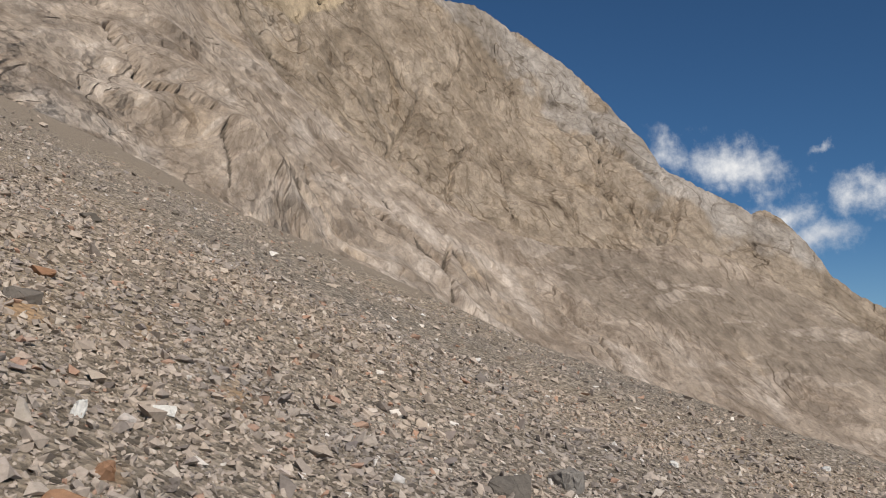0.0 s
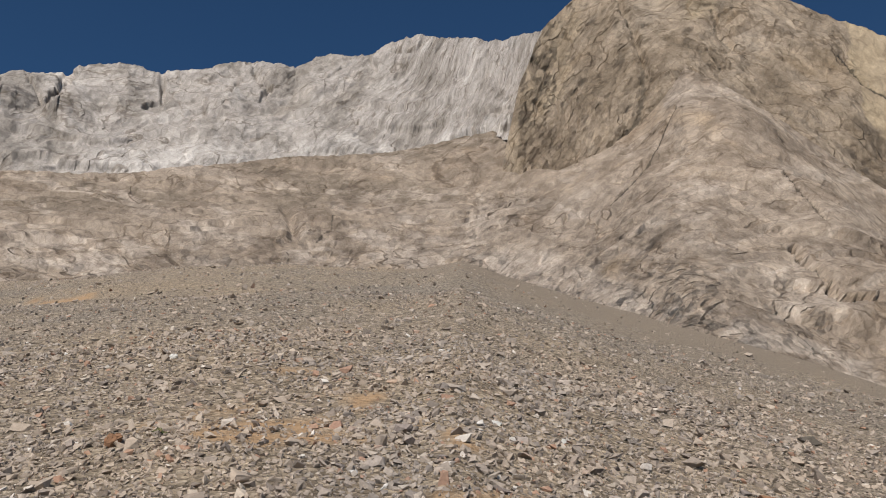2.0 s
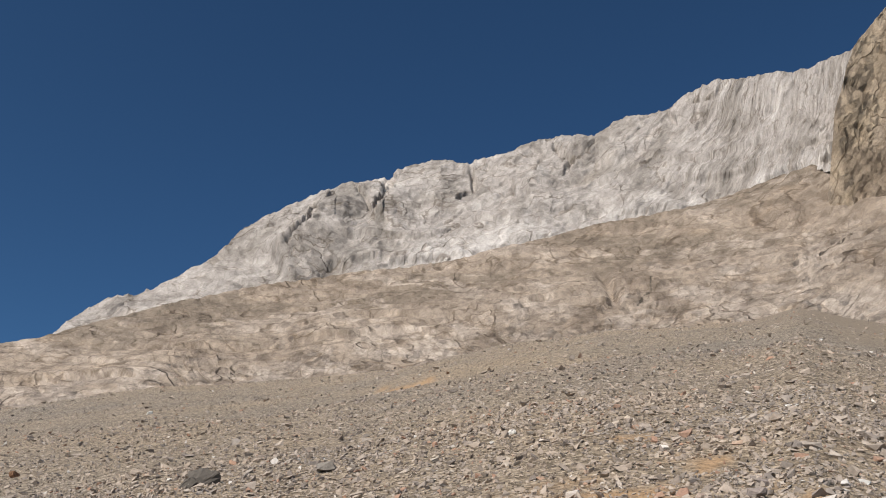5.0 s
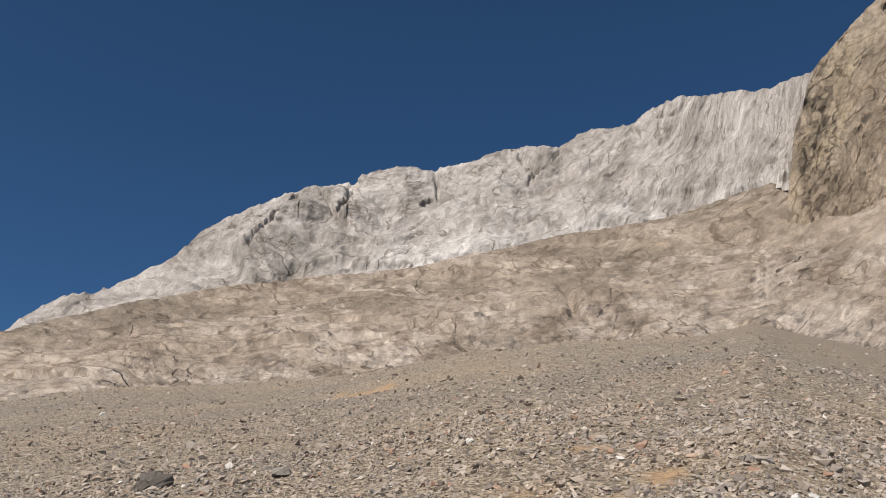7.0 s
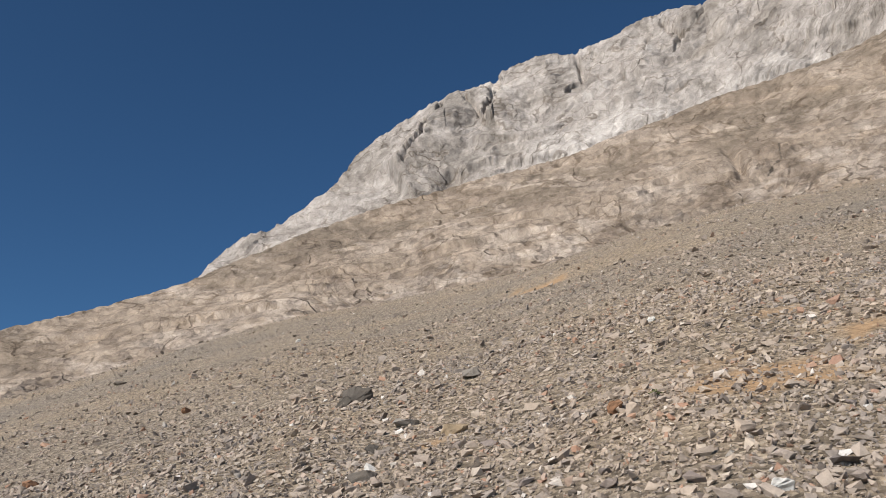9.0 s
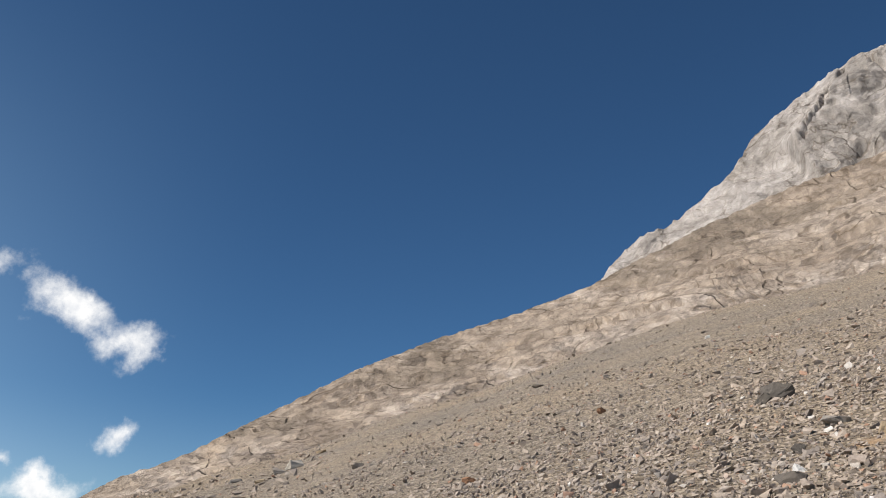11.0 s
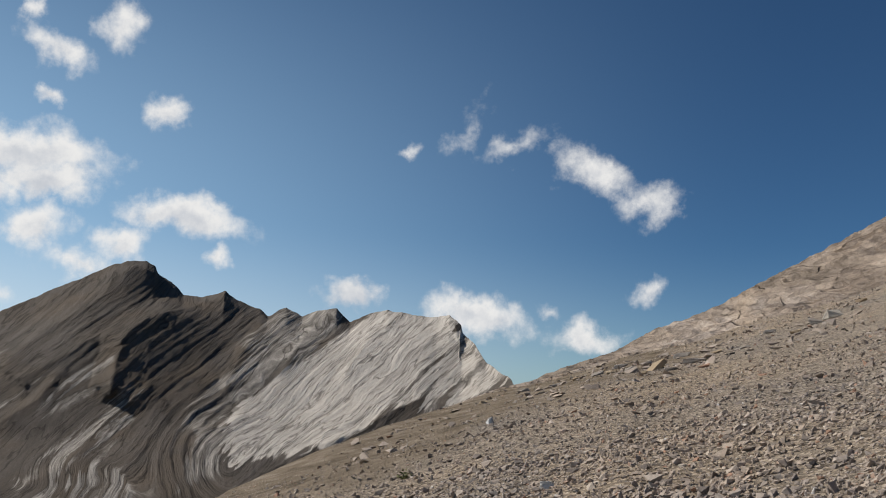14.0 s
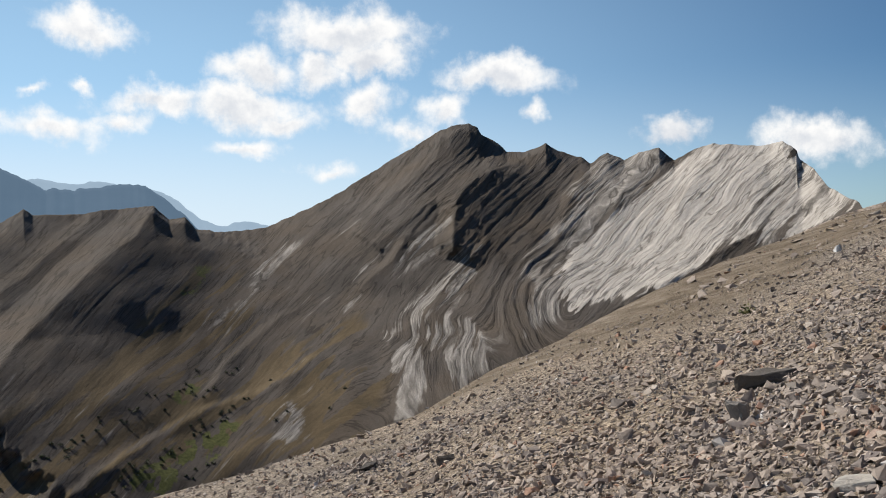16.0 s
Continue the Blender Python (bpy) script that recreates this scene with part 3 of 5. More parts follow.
def hummocks(x, y, r):
    return (0.10 * fbm(x / 5, y / 5, 4, 3) + 0.5 * fbm(x / 30, y / 30, 3, 5) * smooth(12, 50, r)) * smooth(1.5, 9, r)


def earth_patch(x, y):
    n = fbm(x / 1.2, y / 1.2, 4, 21)
    out = np.full_like(x, -9.0)
    for b, r, wide, deep in EARTH:
        px, py = r * math.sin(radians(b)), r * math.cos(radians(b))
        c, s = math.cos(radians(b)), math.sin(radians(b))
        ux, uy = (x - px) * c - (y - py) * s, (x - px) * s + (y - py) * c
        out = np.maximum(out, 1 - np.hypot(ux / wide, uy / deep))
    return smooth(0.0, 0.6, out - 0.45 * (np.degrees(np.arctan2(x, y)) > 30) + 1.0 * n + 0.35 * fbm(x / 0.25, y / 0.25, 3, 22) - 0.05)


def fine_strip(b, r):
    """1 on the tongue of fine brown grit that lies along the foot of the rock."""
    below = scree_rise(b) - np.degrees(np.arctan2(ground_height(b, r) - EYE, r))
    wide = np.interp(b, [14, 20, 26, 34, 42, 52, 62], [0, 1.0, 2.0, 1.7, 1.0, 0.5, 0])
    x, y = r * np.sin(np.radians(b)), r * np.cos(np.radians(b))
    return smooth(1.15, 0.35, (below + 0.45 * fbm(x / 2, y / 2, 4, 23, 0.6)) / np.maximum(0.85 * wide, 0.01)) * (wide > 0.02)


def brow_strip(b, r):
    """1 on the thin brown turf and grit along the rounded edge of the slope, where it turns out of sight."""
    below = scree_rise(b) - np.degrees(np.arctan2(ground_height(b, r) - EYE, r))
    wide = np.interp(b, [-95, -89, -84, -79, -74, -68, -63, -58, -53], [0.3, 0.5, 1.3, 2.3, 2.6, 2.4, 1.9, 1.2, 0.4])
    x, y = r * np.sin(np.radians(b)), r * np.cos(np.radians(b))
    return smooth(1.25, 0.55, (below + 0.9 * fbm(x / 4, y / 4, 4, 24, 0.6)) / wide) * smooth(-100, -92, b) * smooth(-48, -56, b)


EARTH = [(23.0, 5.1, 0.55, 0.55), (20.5, 4.9, 0.45, 0.4), (16.5, 4.5, 0.5, 0.35), (14.7, 6.8, 0.12, 0.20), (11.6, 7.8, 0.48, 0.62), (10.6, 7.4, 0.75, 0.65), (14.0, 8.0, 0.7, 0.7), (12.2, 7.7, 0.7, 0.6), (9.9, 9.9, 0.32, 0.5), (19.9, 6.8, 0.22, 0.25), (38.2, 6.3, 0.26, 0.7), (44.9, 7.1, 0.2, 0.5), (50.1, 6.7, 0.32, 0.8), (42.6, 4.3, 0.22, 0.25), (-4, 29, 0.9, 1.6), (-11.9, 7.9, 0.3, 0.35)]
G = polar(GB, GR, ground_height(GB, GR) + hummocks(GX, GY, GR))
G[0] = (0.15, -0.1, G[1, :, 2].mean())
ground = link_grid("ground", G, SCREE,
                   [("earth", earth_patch(GX, GY)), ("grass", smooth(180, 400, GR)), ("fine", fine_strip(GB, GR)), ("brow", brow_strip(GB, GR))])
tagged(ground, "sloping grey-brown scree of broken limestone with ochre earth patches", "ground", kind="structure")

# ---- tan slabs above the scree, and the folded slope under the buttress ----
SLAB_CREST = [(-72, -6), (-66, -1.2), (-62, 1.0), (-58, 2.5), (-55.3, 4.1), (-52.8, 5.05), (-49.6, 6.85), (-45.7, 9.05), (-42, 11.05), (-36.8, 13.25), (-31.5, 14.95), (-27, 16.5), (-24, 18.0), (-19.3, 20.0),
              (-14.3, 21.7), (-8.5, 23.0), (-2, 24.1), (0.7, 24.9), (8.5, 26.6), (15.4, 27.4), (20, 28.4), (22.4, 29.0), (24.5, 27.6), (27, 26.6), (30, 27.4), (32.8, 29), (34.5, 30.4), (36, 32), (38, 31), (42, 28), (46, 24.6)]
SLAB_CREST += [(49.8, 21.1), (52.4, 18.2), (55.3, 16.1), (59, 13.6), (62.6, 11.1), (66.2, 9.3), (69.7, 8.2), (73.9, 7.8), (77.4, 8.0), (80.6, 6.9), (83.7, 5.1), (88, 2.4), (98, -5)]
SLAB_REACH = [(-72, 55), (-62, 66), (-55, 85), (-40, 125), (-20, 150), (0, 155), (20, 172), (25, 160), (30, 155), (36, 158), (46, 160), (57, 165), (70, 170), (98, 175)]
SLAB_MIDDLE = [(-72, 50, -6), (-66, 54, -1.2), (-62, 58, 0.8), (-55, 72, 3.4), (-40, 98, 9.6), (-20, 118, 18), (0, 122, 22.7), (12, 128, 24.2), (20, 134, 25.0), (24, 132, 24.7), (28, 128, 25.9), (31, 126, 27.0), (33, 122, 26.6), (36, 116, 25.6), (40, 108, 23.2), (46, 112, 19), (54, 118, 13), (62, 124, 7.6), (70, 130, 4.3), (80, 132, 1.5), (88, 132, -2), (98, 132, -8)]
FOOT = [(-180, 60, 0), (28, 50, 15.5), (36, 52, 12), (50, 58, 6), (63, 66, -1), (75, 75, -6), (88, 85, -11), (98, 90, -17)]
slab_rise, slab_reach = knots(SLAB_CREST, 1), soft_knots(SLAB_REACH, 1, 4)
RIB = [(36, 31.5), (37.3, 29.5), (40.2, 26), (42.3, 23.5), (44.1, 20.5), (47, 15.5), (50, 10.5)]


def slab_foot(b):
    r = scree_reach(b) * 0.9
    w = smooth(24, 48, b)
    r2, z2 = line_of(knots(FOOT, 2), knots(FOOT, 1))(b)
    return r * (1 - w) + r2 * w, (ground_height(b, r) - 1.6) * (1 - w) + z2 * w


def slab_edge(b):
    r, z = line_of(scree_rise, scree_reach)(b)
    w = smooth(24, 48, b)
    r2, z2 = line_of(knots(FOOT, 2), knots(FOOT, 1), 6, 2)(b)
    return r * (1 - w) + r2 * w, z * (1 - w) + z2 * w


def arched(B, U, V, slopes, level=False):
    """Metres, as they look from the camera, along and across beds that bend with the bearing: each lies above the last
    with the same bends, or, level, keeps its thickness where it steepens."""
    k = np.array(slopes, float)
    b, u, mid = B[0], U[0], V.mean(axis=0)
    slope = sum(np.interp(b + o, k[:, 0], k[:, 1]) for o in np.linspace(-2.5, 2.5, 11)) / 11
    run, du, dm = np.hypot(1, slope), np.gradient(u), np.gradient(mid)
    if level:
        x = (V - mid) * slope / run + np.cumsum((du + slope * dm) / run)
        y = (V - mid) / run + np.cumsum((dm - slope * du) / run)
    else:
        x, y = np.cumsum(run * du) + 0 * V, V - np.cumsum(slope * du)
    return x, y + 0.8 * fbm(U / 16, V / 9, 3, 15)


def slab_beds(B, U, V):
    return arched(B, U, V, [(-72, 0.25), (-30, 0.14), (0, 0.06), (18, 0.05), (25, 0.45), (32, 0.55), (36, 0.0), (41, -0.55), (50, -0.68), (58, -0.7), (70, -0.75), (82, -0.7), (98, -0.6)])


def slab_relief(B, E, U, V, F):
    right = smooth(24, 36, B)
    calm = np.interp(B, [-72, -60, -40, -20], [0.12, 0.25, 0.5, 1.0])
    x, y = slab_beds(B, U, V)
    d = 0.6 * fbm(U / 26, V / 11, 3, 11) + 0.6 * cuesta(x, y, 0, 2.4, 34, 0.6, 13, 0.12) + 0.35 * cuesta(x, y, 0, 0.9, 9, 0.7, 17, 0.25) + 0.06 * ridged(U / 2.2, V / 0.9, 2, 19)
    d2 = 1.7 * fbm(U / 34, V / 30, 3, 71) + 1.7 * cuesta(x, y, 0, 7.5, 60, 0.4, 73, 0.1) + 0.8 * cuesta(x, y, 0, 2.6, 22, 0.45, 77, 0.2) + 0.12 * ridged(x / 6, y / 1.6, 2, 79)
    d2 *= 1 - 0.75 * np.exp(-((B - 36.5) / 4.0) ** 2)
    d2 += 4 * np.exp(-(along(B, E, RIB) / 2.4) ** 2) * smooth(31.5, 27, E)
    d2 *= 1 - 0.6 * within(B, E, BROWN_SLOPE, 1.0)
    for line, wide, deep in SLAB_CRACKS:
        d2 -= 0.5 * deep * cleft(B, E, line, wide)
    d -= 0.8 * np.exp(-(along(B, E, [(8.3, 23.4), (9.2, 21.8), (8.2, 21.0)]) / 0.3) ** 2)
    d2 *= 1 - 0.75 * np.exp(-((B - 34.5) / 3) ** 2 - ((E - 18.5) / 2.5) ** 2)
    top = 1 - 0.7 * smooth(0.9, 1.0, F)
    return (d * calm * (1 - right) + d2 * right) * top * (0.2 + 0.8 * smooth(0.1, 0.25, F))


SLAB_CRACKS = [([(41.4, 20.3), (42.6, 18.5), (43.4, 16.8), (45.3, 15.9), (47.0, 14.3)], 0.22, 2.2),
               ([(47.5, 13.4), (48.3, 12.0), (48.8, 10.9)], 0.16, 1.4),
               ([(55.6, 13.5), (57.2, 11.3), (59.1, 9.9)], 0.2, 2.0),
               ([(53.6, 12.7), (54.8, 10.2), (57.0, 8.5)], 0.15, 1.2),
               ([(63.3, 8.4), (62.7, 6.7), (63.5, 4.9)], 0.2, 2.0),
               ([(63.3, 8.4), (64.5, 6.3)], 0.14, 1.2),
               ([(70.4, 4.8), (72.1, 3.2)], 0.14, 1.4),
               ([(72.7, 2.8), (73.8, 0.6)], 0.16, 1.6),
               ([(59.1, 11.3), (61.2, 8.1), (62.5, 7.0)], 0.14, 1.2),
               ([(41.2, 24.2), (42.0, 22.9), (42.9, 20.9)], 0.12, 0.8),
               ([(35.3, 29.4), (33.2, 26.8), (30.4, 24.5)], 0.12, 0.7),
               ([(10.6, 21.4), (11.4, 22.3), (11.6, 23.2)], 0.14, 1.0)]
BROWN_SLOPE = [(66.9, 9.0), (75.7, 8.0), (83.7, 5.0), (88.6, 2.1), (97, -1), (97, -4), (88.4, -1.0), (83.5, -0.4), (77.2, 2.3), (70.4, 5.9)]
PALE_SLABS = [[(53.4, 15.9), (54.0, 14.2), (53.6, 13.3), (52.5, 13.4), (52.5, 15.6)], [(60.2, 11.6), (63.0, 9.4), (66.6, 6.9), (70.0, 3.5), (68.4, 3.9), (64.2, 7.3), (61.2, 9.1)], [(43.1, 14.3), (45.4, 13.0), (46.5, 11.2), (44.7, 11.5), (42.8, 13.2)], [(56.6, 7.8), (59.0, 6.7), (65.1, 3.6), (62.8, 4.3), (59.0, 5.7)],
              [(50.1, 11.0), (51.5, 9.7), (59.7, 6.5), (66.1, 3.0), (73.7, -0.8), (71.7, 1.4), (63.3, 5.4), (57.9, 8.3)], [(52.1, 15.8), (53.5, 14.7), (53.2, 13.2), (52.1, 13.9)], [(58.6, 12.3), (60.4, 10.6), (62.9, 8.1), (61.7, 8.0), (59.1, 10.4)], [(73.3, 2.6), (77.2, -1.1), (74.7, -0.3)],
              [(81.5, 0.9), (83.5, -2.3), (82.7, -2.7), (81.5, -0.7)], [(20.4, 21.2), (26.1, 19.2), (33.5, 16.2), (32.9, 18.4), (28.4, 20.6), (23.8, 21.7)], [(37, 16), (44, 12.5), (46, 12.4), (41, 15.5), (38, 17)]]


APRON = [(21.0, 26.2), (24.5, 25.4), (29.5, 24.6), (30.5, 26.0), (31.5, 28.6), (30.2, 28.0), (28.5, 26.4), (25.0, 26.6), (22.5, 28.0)]


def slab_zones(B, E, U, V, F):
    n = fbm(U / 18, V / 5, 4, 45)
    brown = (0.35 + 0.65 * smooth(-0.2, 0.35, fbm(U / 40, V / 7, 4, 41))) * smooth(0.25, 0.6, F + 0.25 * n) * smooth(36, 22, B)
    brown = np.maximum(brown, 0.9 * within(B + n, E + 0.5 * n, BROWN_SLOPE, 0.8))
    pale = smooth(0.40, 0.14, F + 0.22 * n) * smooth(-0.05, 0.15, fbm(U / 9, V / 2.5, 6, 46, 0.6) + 0.3 * strata(U, V, 8, 1.0, 8, 1, 49)) * smooth(30, 18, B)
    for outline in PALE_SLABS:
        pale = np.maximum(pale, within(B + 0.8 * n, E + 0.5 * n, outline, 0.35))
    pale = np.maximum(pale, 0.7 * smooth(0.34, 0.46, fbm(U / 12, V / 3, 6, 47, 0.6) + 0.35 * strata(U, V, 8, 1.2, 9, 1, 48)))
    # the darkest mark puts the shade inside the cracks into the colour
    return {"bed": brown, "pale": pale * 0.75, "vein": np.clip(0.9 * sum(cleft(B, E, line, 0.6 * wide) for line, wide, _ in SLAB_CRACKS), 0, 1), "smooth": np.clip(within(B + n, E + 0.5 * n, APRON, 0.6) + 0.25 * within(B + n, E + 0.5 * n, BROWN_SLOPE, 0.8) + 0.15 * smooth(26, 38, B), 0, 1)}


slabs = sheet("rock_slope", -71, 97, [(0, -71), (600, 20), (1400, 76), (1500, 97)], [slab_foot, slab_edge, line_of(soft_knots(SLAB_MIDDLE, 2, 3), soft_knots(SLAB_MIDDLE, 1, 4)), line_of(slab_rise, slab_reach)], [8, 110, 80], slab_relief, slab_zones, SLAB, [(6, 6), (40, 60), (140, 220)], teeth=0.2, beds=slab_beds)
tagged(slabs, "tan weathered limestone slabs rising above the scree", "rock slope", kind="structure")

# ---- the grey wall ----
WALL_CREST = [(-30, 14.5), (-26.7, 16.7), (-25.3, 18.3), (-23.6, 19.5), (-22.1, 20.0), (-20.1, 21.2), (-17.8, 23.0), (-17.3, 23.7), (-16.5, 24.8), (-15.1, 25.7), (-12.6, 27.1), (-9.9, 28.5), (-8.1, 28.7),
              (-6.7, 29.1), (-6.2, 29.6), (-3.0, 30.5), (-1.1, 30.4), (1.5, 31.0), (4.6, 32.0), (7.1, 32.1), (8.1, 31.9), (9.3, 32.7), (11, 33.1), (13.2, 33.2), (15.1, 34.3), (16.7, 34.7), (21, 34.5), (22, 34.3), (24.5, 34.7), (28, 35.1), (32, 34)]
wall_rise = knots(WALL_CREST, 1)


def wall_line(share, back):
    def at(b):
        r = slab_reach(b) - 3 + back * np.interp(b, [-30, -24, -10], [0.35, 0.5, 1])
        e = np.minimum(slab_rise(b) - 0.7, wall_rise(b) - 0.3) * (1 - share) + wall_rise(b) * share
        return r, EYE + r * np.tan(np.radians(e))
    return at


CRACKS = [([(-10.4, 27.9), (-11.1, 26.5), (-11.4, 25.3), (-13.1, 23.6)], 0.16, 1.6), ([(-14.4, 26.2), (-12.5, 26.4), (-11.2, 26.8)], 0.1, 1.0), ([(-7.6, 26.5), (-8.1, 27.6), (-8.8, 28.1)], 0.14, 1.4), ([(-7.3, 26.7), (-7.0, 27.9), (-6.5, 28.6)], 0.2, 2.0), ([(3.2, 29.0), (3.8, 29.5), (4.1, 30.6)], 0.14, 1.4), ([(2.4, 28.2), (2.2, 29.1)], 0.12, 1.2), ([(20.4, 32.3), (19.6, 32.3)], 0.1, 0.8), ([(17.3, 34.4), (16.7, 33.8), (14.7, 33.8)], 0.12, 1.0), ([(5.4, 31.7), (5.8, 31.1)], 0.12, 1.0),
          ([(-6.6, 29.2), (-6.9, 28.1), (-7.5, 27.0)], 0.28, 3.5), ([(-10.4, 27.9), (-10.8, 26.8), (-11.6, 25.6), (-11.8, 24.9), (-13.1, 23.7)], 0.15, 2.4), ([(-0.9, 30.4), (-0.5, 28.8), (-1.6, 28.4)], 0.18, 2.2),
          ([(5.2, 31.7), (5.4, 31.1), (6.5, 30.3), (5.9, 29.7)], 0.16, 1.8), ([(13.4, 33.0), (13.8, 32.5)], 0.16, 1.6), ([(-17.1, 23.8), (-17.9, 22.4)], 0.2, 1.5)]


WALL_STEPS = [([(-10.7, 27.4), (-10.9, 26.6), (-11.8, 25.0), (-13.6, 23.4)], 5.0, 4.0),
          ([(-6.4, 29.2), (-7.0, 28.3), (-7.4, 26.7)], 3.5, 1.2),
          ([(4.2, 30.6), (3.8, 29.3), (3.2, 29.0)], 1.8, 0.5),
          ([(1.9, 29.5), (2.5, 28.2)], 1.5, 0.4),
          ([(6.0, 31.8), (5.2, 31.0)], 1.2, 0.4)]


def wall_beds(B, U, V):
    return arched(B, U, V, [(-30, 0.35), (-12, 0.3), (0, 0.22), (8, 0.3), (15, 0.7), (20, 1.6), (31, 2.2)])


def wall_relief(B, E, U, V, F):
    x, y = wall_beds(B, U, V)
    d = 1.6 * fbm(U / 20, V / 12, 3, 51) + 1.5 * cuesta(U, V, 7, 4.6, 40, 0.6, 57) * smooth(0.75, 0.3, F) + 0.6 * cuesta(U, V, 9, 9.0, 34, 0.9, 56) + 0.7 * cuesta(x, y, 0, 3.6, 20, 0.8, 63) + 0.3 * cuesta(x, y, 0, 1.4, 6, 1.0, 59, 0.4) + 0.12 * ridged(U / 2.2, V / 2, 2, 65)
    for line, high, shady in WALL_STEPS:
        k, past = flank(B, E, line)
        fade = smooth(0.6, 0.0, past)
        d += high * fade * (1 - smooth(0.6, 0.86, F)) * np.clip(np.where(k < 0, 1 + k / 2.5, 1 - k / (0.35 * shady)), 0, 1)
    for line, wide, deep in CRACKS:
        d -= 0.9 * deep * cleft(B, E, line, 1.1 * wide)
    return d * (1 - 0.75 * smooth(0.9, 1.0, F)) * np.interp(B, [-30, -22, -8], [0.2, 0.5, 1.0])


def wall_zones(B, E, U, V, F):
    # the overhang's shade is put into the colour, as darker rock tones
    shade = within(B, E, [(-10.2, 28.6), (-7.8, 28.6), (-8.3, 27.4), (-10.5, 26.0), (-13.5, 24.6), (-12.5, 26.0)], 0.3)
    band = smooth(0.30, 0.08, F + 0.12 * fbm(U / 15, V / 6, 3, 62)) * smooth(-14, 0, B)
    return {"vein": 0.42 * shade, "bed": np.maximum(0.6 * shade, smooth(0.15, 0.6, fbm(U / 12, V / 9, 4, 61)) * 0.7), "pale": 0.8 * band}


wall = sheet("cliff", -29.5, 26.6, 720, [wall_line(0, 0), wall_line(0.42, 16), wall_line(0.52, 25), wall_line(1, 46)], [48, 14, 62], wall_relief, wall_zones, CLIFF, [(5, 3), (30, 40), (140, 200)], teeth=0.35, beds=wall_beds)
tagged(wall, "pale grey limestone cliff with fluted, cracked crest", "cliff", kind="structure")

# ---- the ochre buttress and its long flank ----
BUTTRESS_CREST = [(22.6, 24.6), (23.1, 26.8), (23.7, 29.4), (24.25, 31.6), (25.2, 33.5), (26.1, 35.1), (28.9, 37.0), (31.1, 38.3), (33.9, 38.1), (36.2, 37.8), (38.5, 36.8), (42.3, 35.3), (45.1, 33.7), (47.8, 32.3), (49.9, 31.0),
                  (51.4, 30.2), (55.9, 27.4), (57.6, 26.5), (62.4, 23.4), (64.8, 23.0), (68.2, 21.1), (70.7, 19.3), (72.8, 17.5), (75.4, 14.5), (76.5, 12.7), (78.8, 11.3), (81.7, 9.7), (82.6, 9.8), (83.9, 8.8), (85.1, 7.5), (86.1, 5.8), (87.4, 4.7), (88.7, 4.0), (100, -2)]
BUTTRESS_REACH = [(22.4, 134), (26, 168), (31, 190), (38, 205), (45, 215), (52, 235), (60, 240), (70, 240), (88, 230), (100, 220)]
TOE = [(22.4, 132, 22.0), (24, 136, 22.6), (26.8, 144, 22.4), (30, 148, 22.8), (32.8, 152, 25), (34.5, 156, 27), (36, 158, 29), (38, 160, 28.5), (42, 161, 26), (46, 163, 22.6), (49.8, 164, 19), (52.4, 165, 16.2), (55.3, 166, 14.1), (59, 167, 11.6), (62.6, 169, 9.1), (66.2, 171, 7.3), (69.7, 173, 6.2), (77.4, 175, 6), (83.7, 177, 3), (88, 178, 0.4), (100, 180, -7)]
toe = line_of(knots(TOE, 2), knots(TOE, 1))
buttress_crest = line_of(knots(BUTTRESS_CREST, 1), soft_knots(BUTTRESS_REACH, 1, 3))
YELLOW = [(46.0, 33.6), (46.8, 29.5), (46.9, 27.5), (48.3, 25.6), (51.4, 23.3), (53.9, 22.4), (54.7, 23.2), (56.4, 23.2), (57.3, 26.9), (51.4, 30.6)]
DIKES = [([(50.6, 30.4), (51.4, 29.3), (51.7, 28.2), (52.7, 26.9), (53.8, 25.3), (54.8, 23.3)], 0.2, 2.6), ([(55.9, 27.4), (55.8, 25.9), (55.7, 23.6)], 0.18, 2.4), ([(45.9, 31.2), (47.0, 29.3), (49.0, 27.8), (49.8, 26.2), (50.9, 24.5)], 0.12, 0.9),
         ([(31.2, 37.5), (32.2, 35.6), (32.8, 34.2), (33.6, 31.8)], 0.18, 2.0), ([(59.8, 16.2), (60.4, 14.5), (60.2, 13.1)], 0.16, 1.4), ([(63.1, 15.2), (63.7, 13.6), (63.1, 11.3)], 0.16, 1.4), ([(73.8, 13.9), (75.1, 12.7), (77.5, 10.9), (77.0, 8.2)], 0.18, 1.8), ([(75.4, 10.1), (76.7, 9.2)], 0.16, 1.6), ([(51.6, 19.9), (53.1, 19.1)], 0.16, 1.4)]


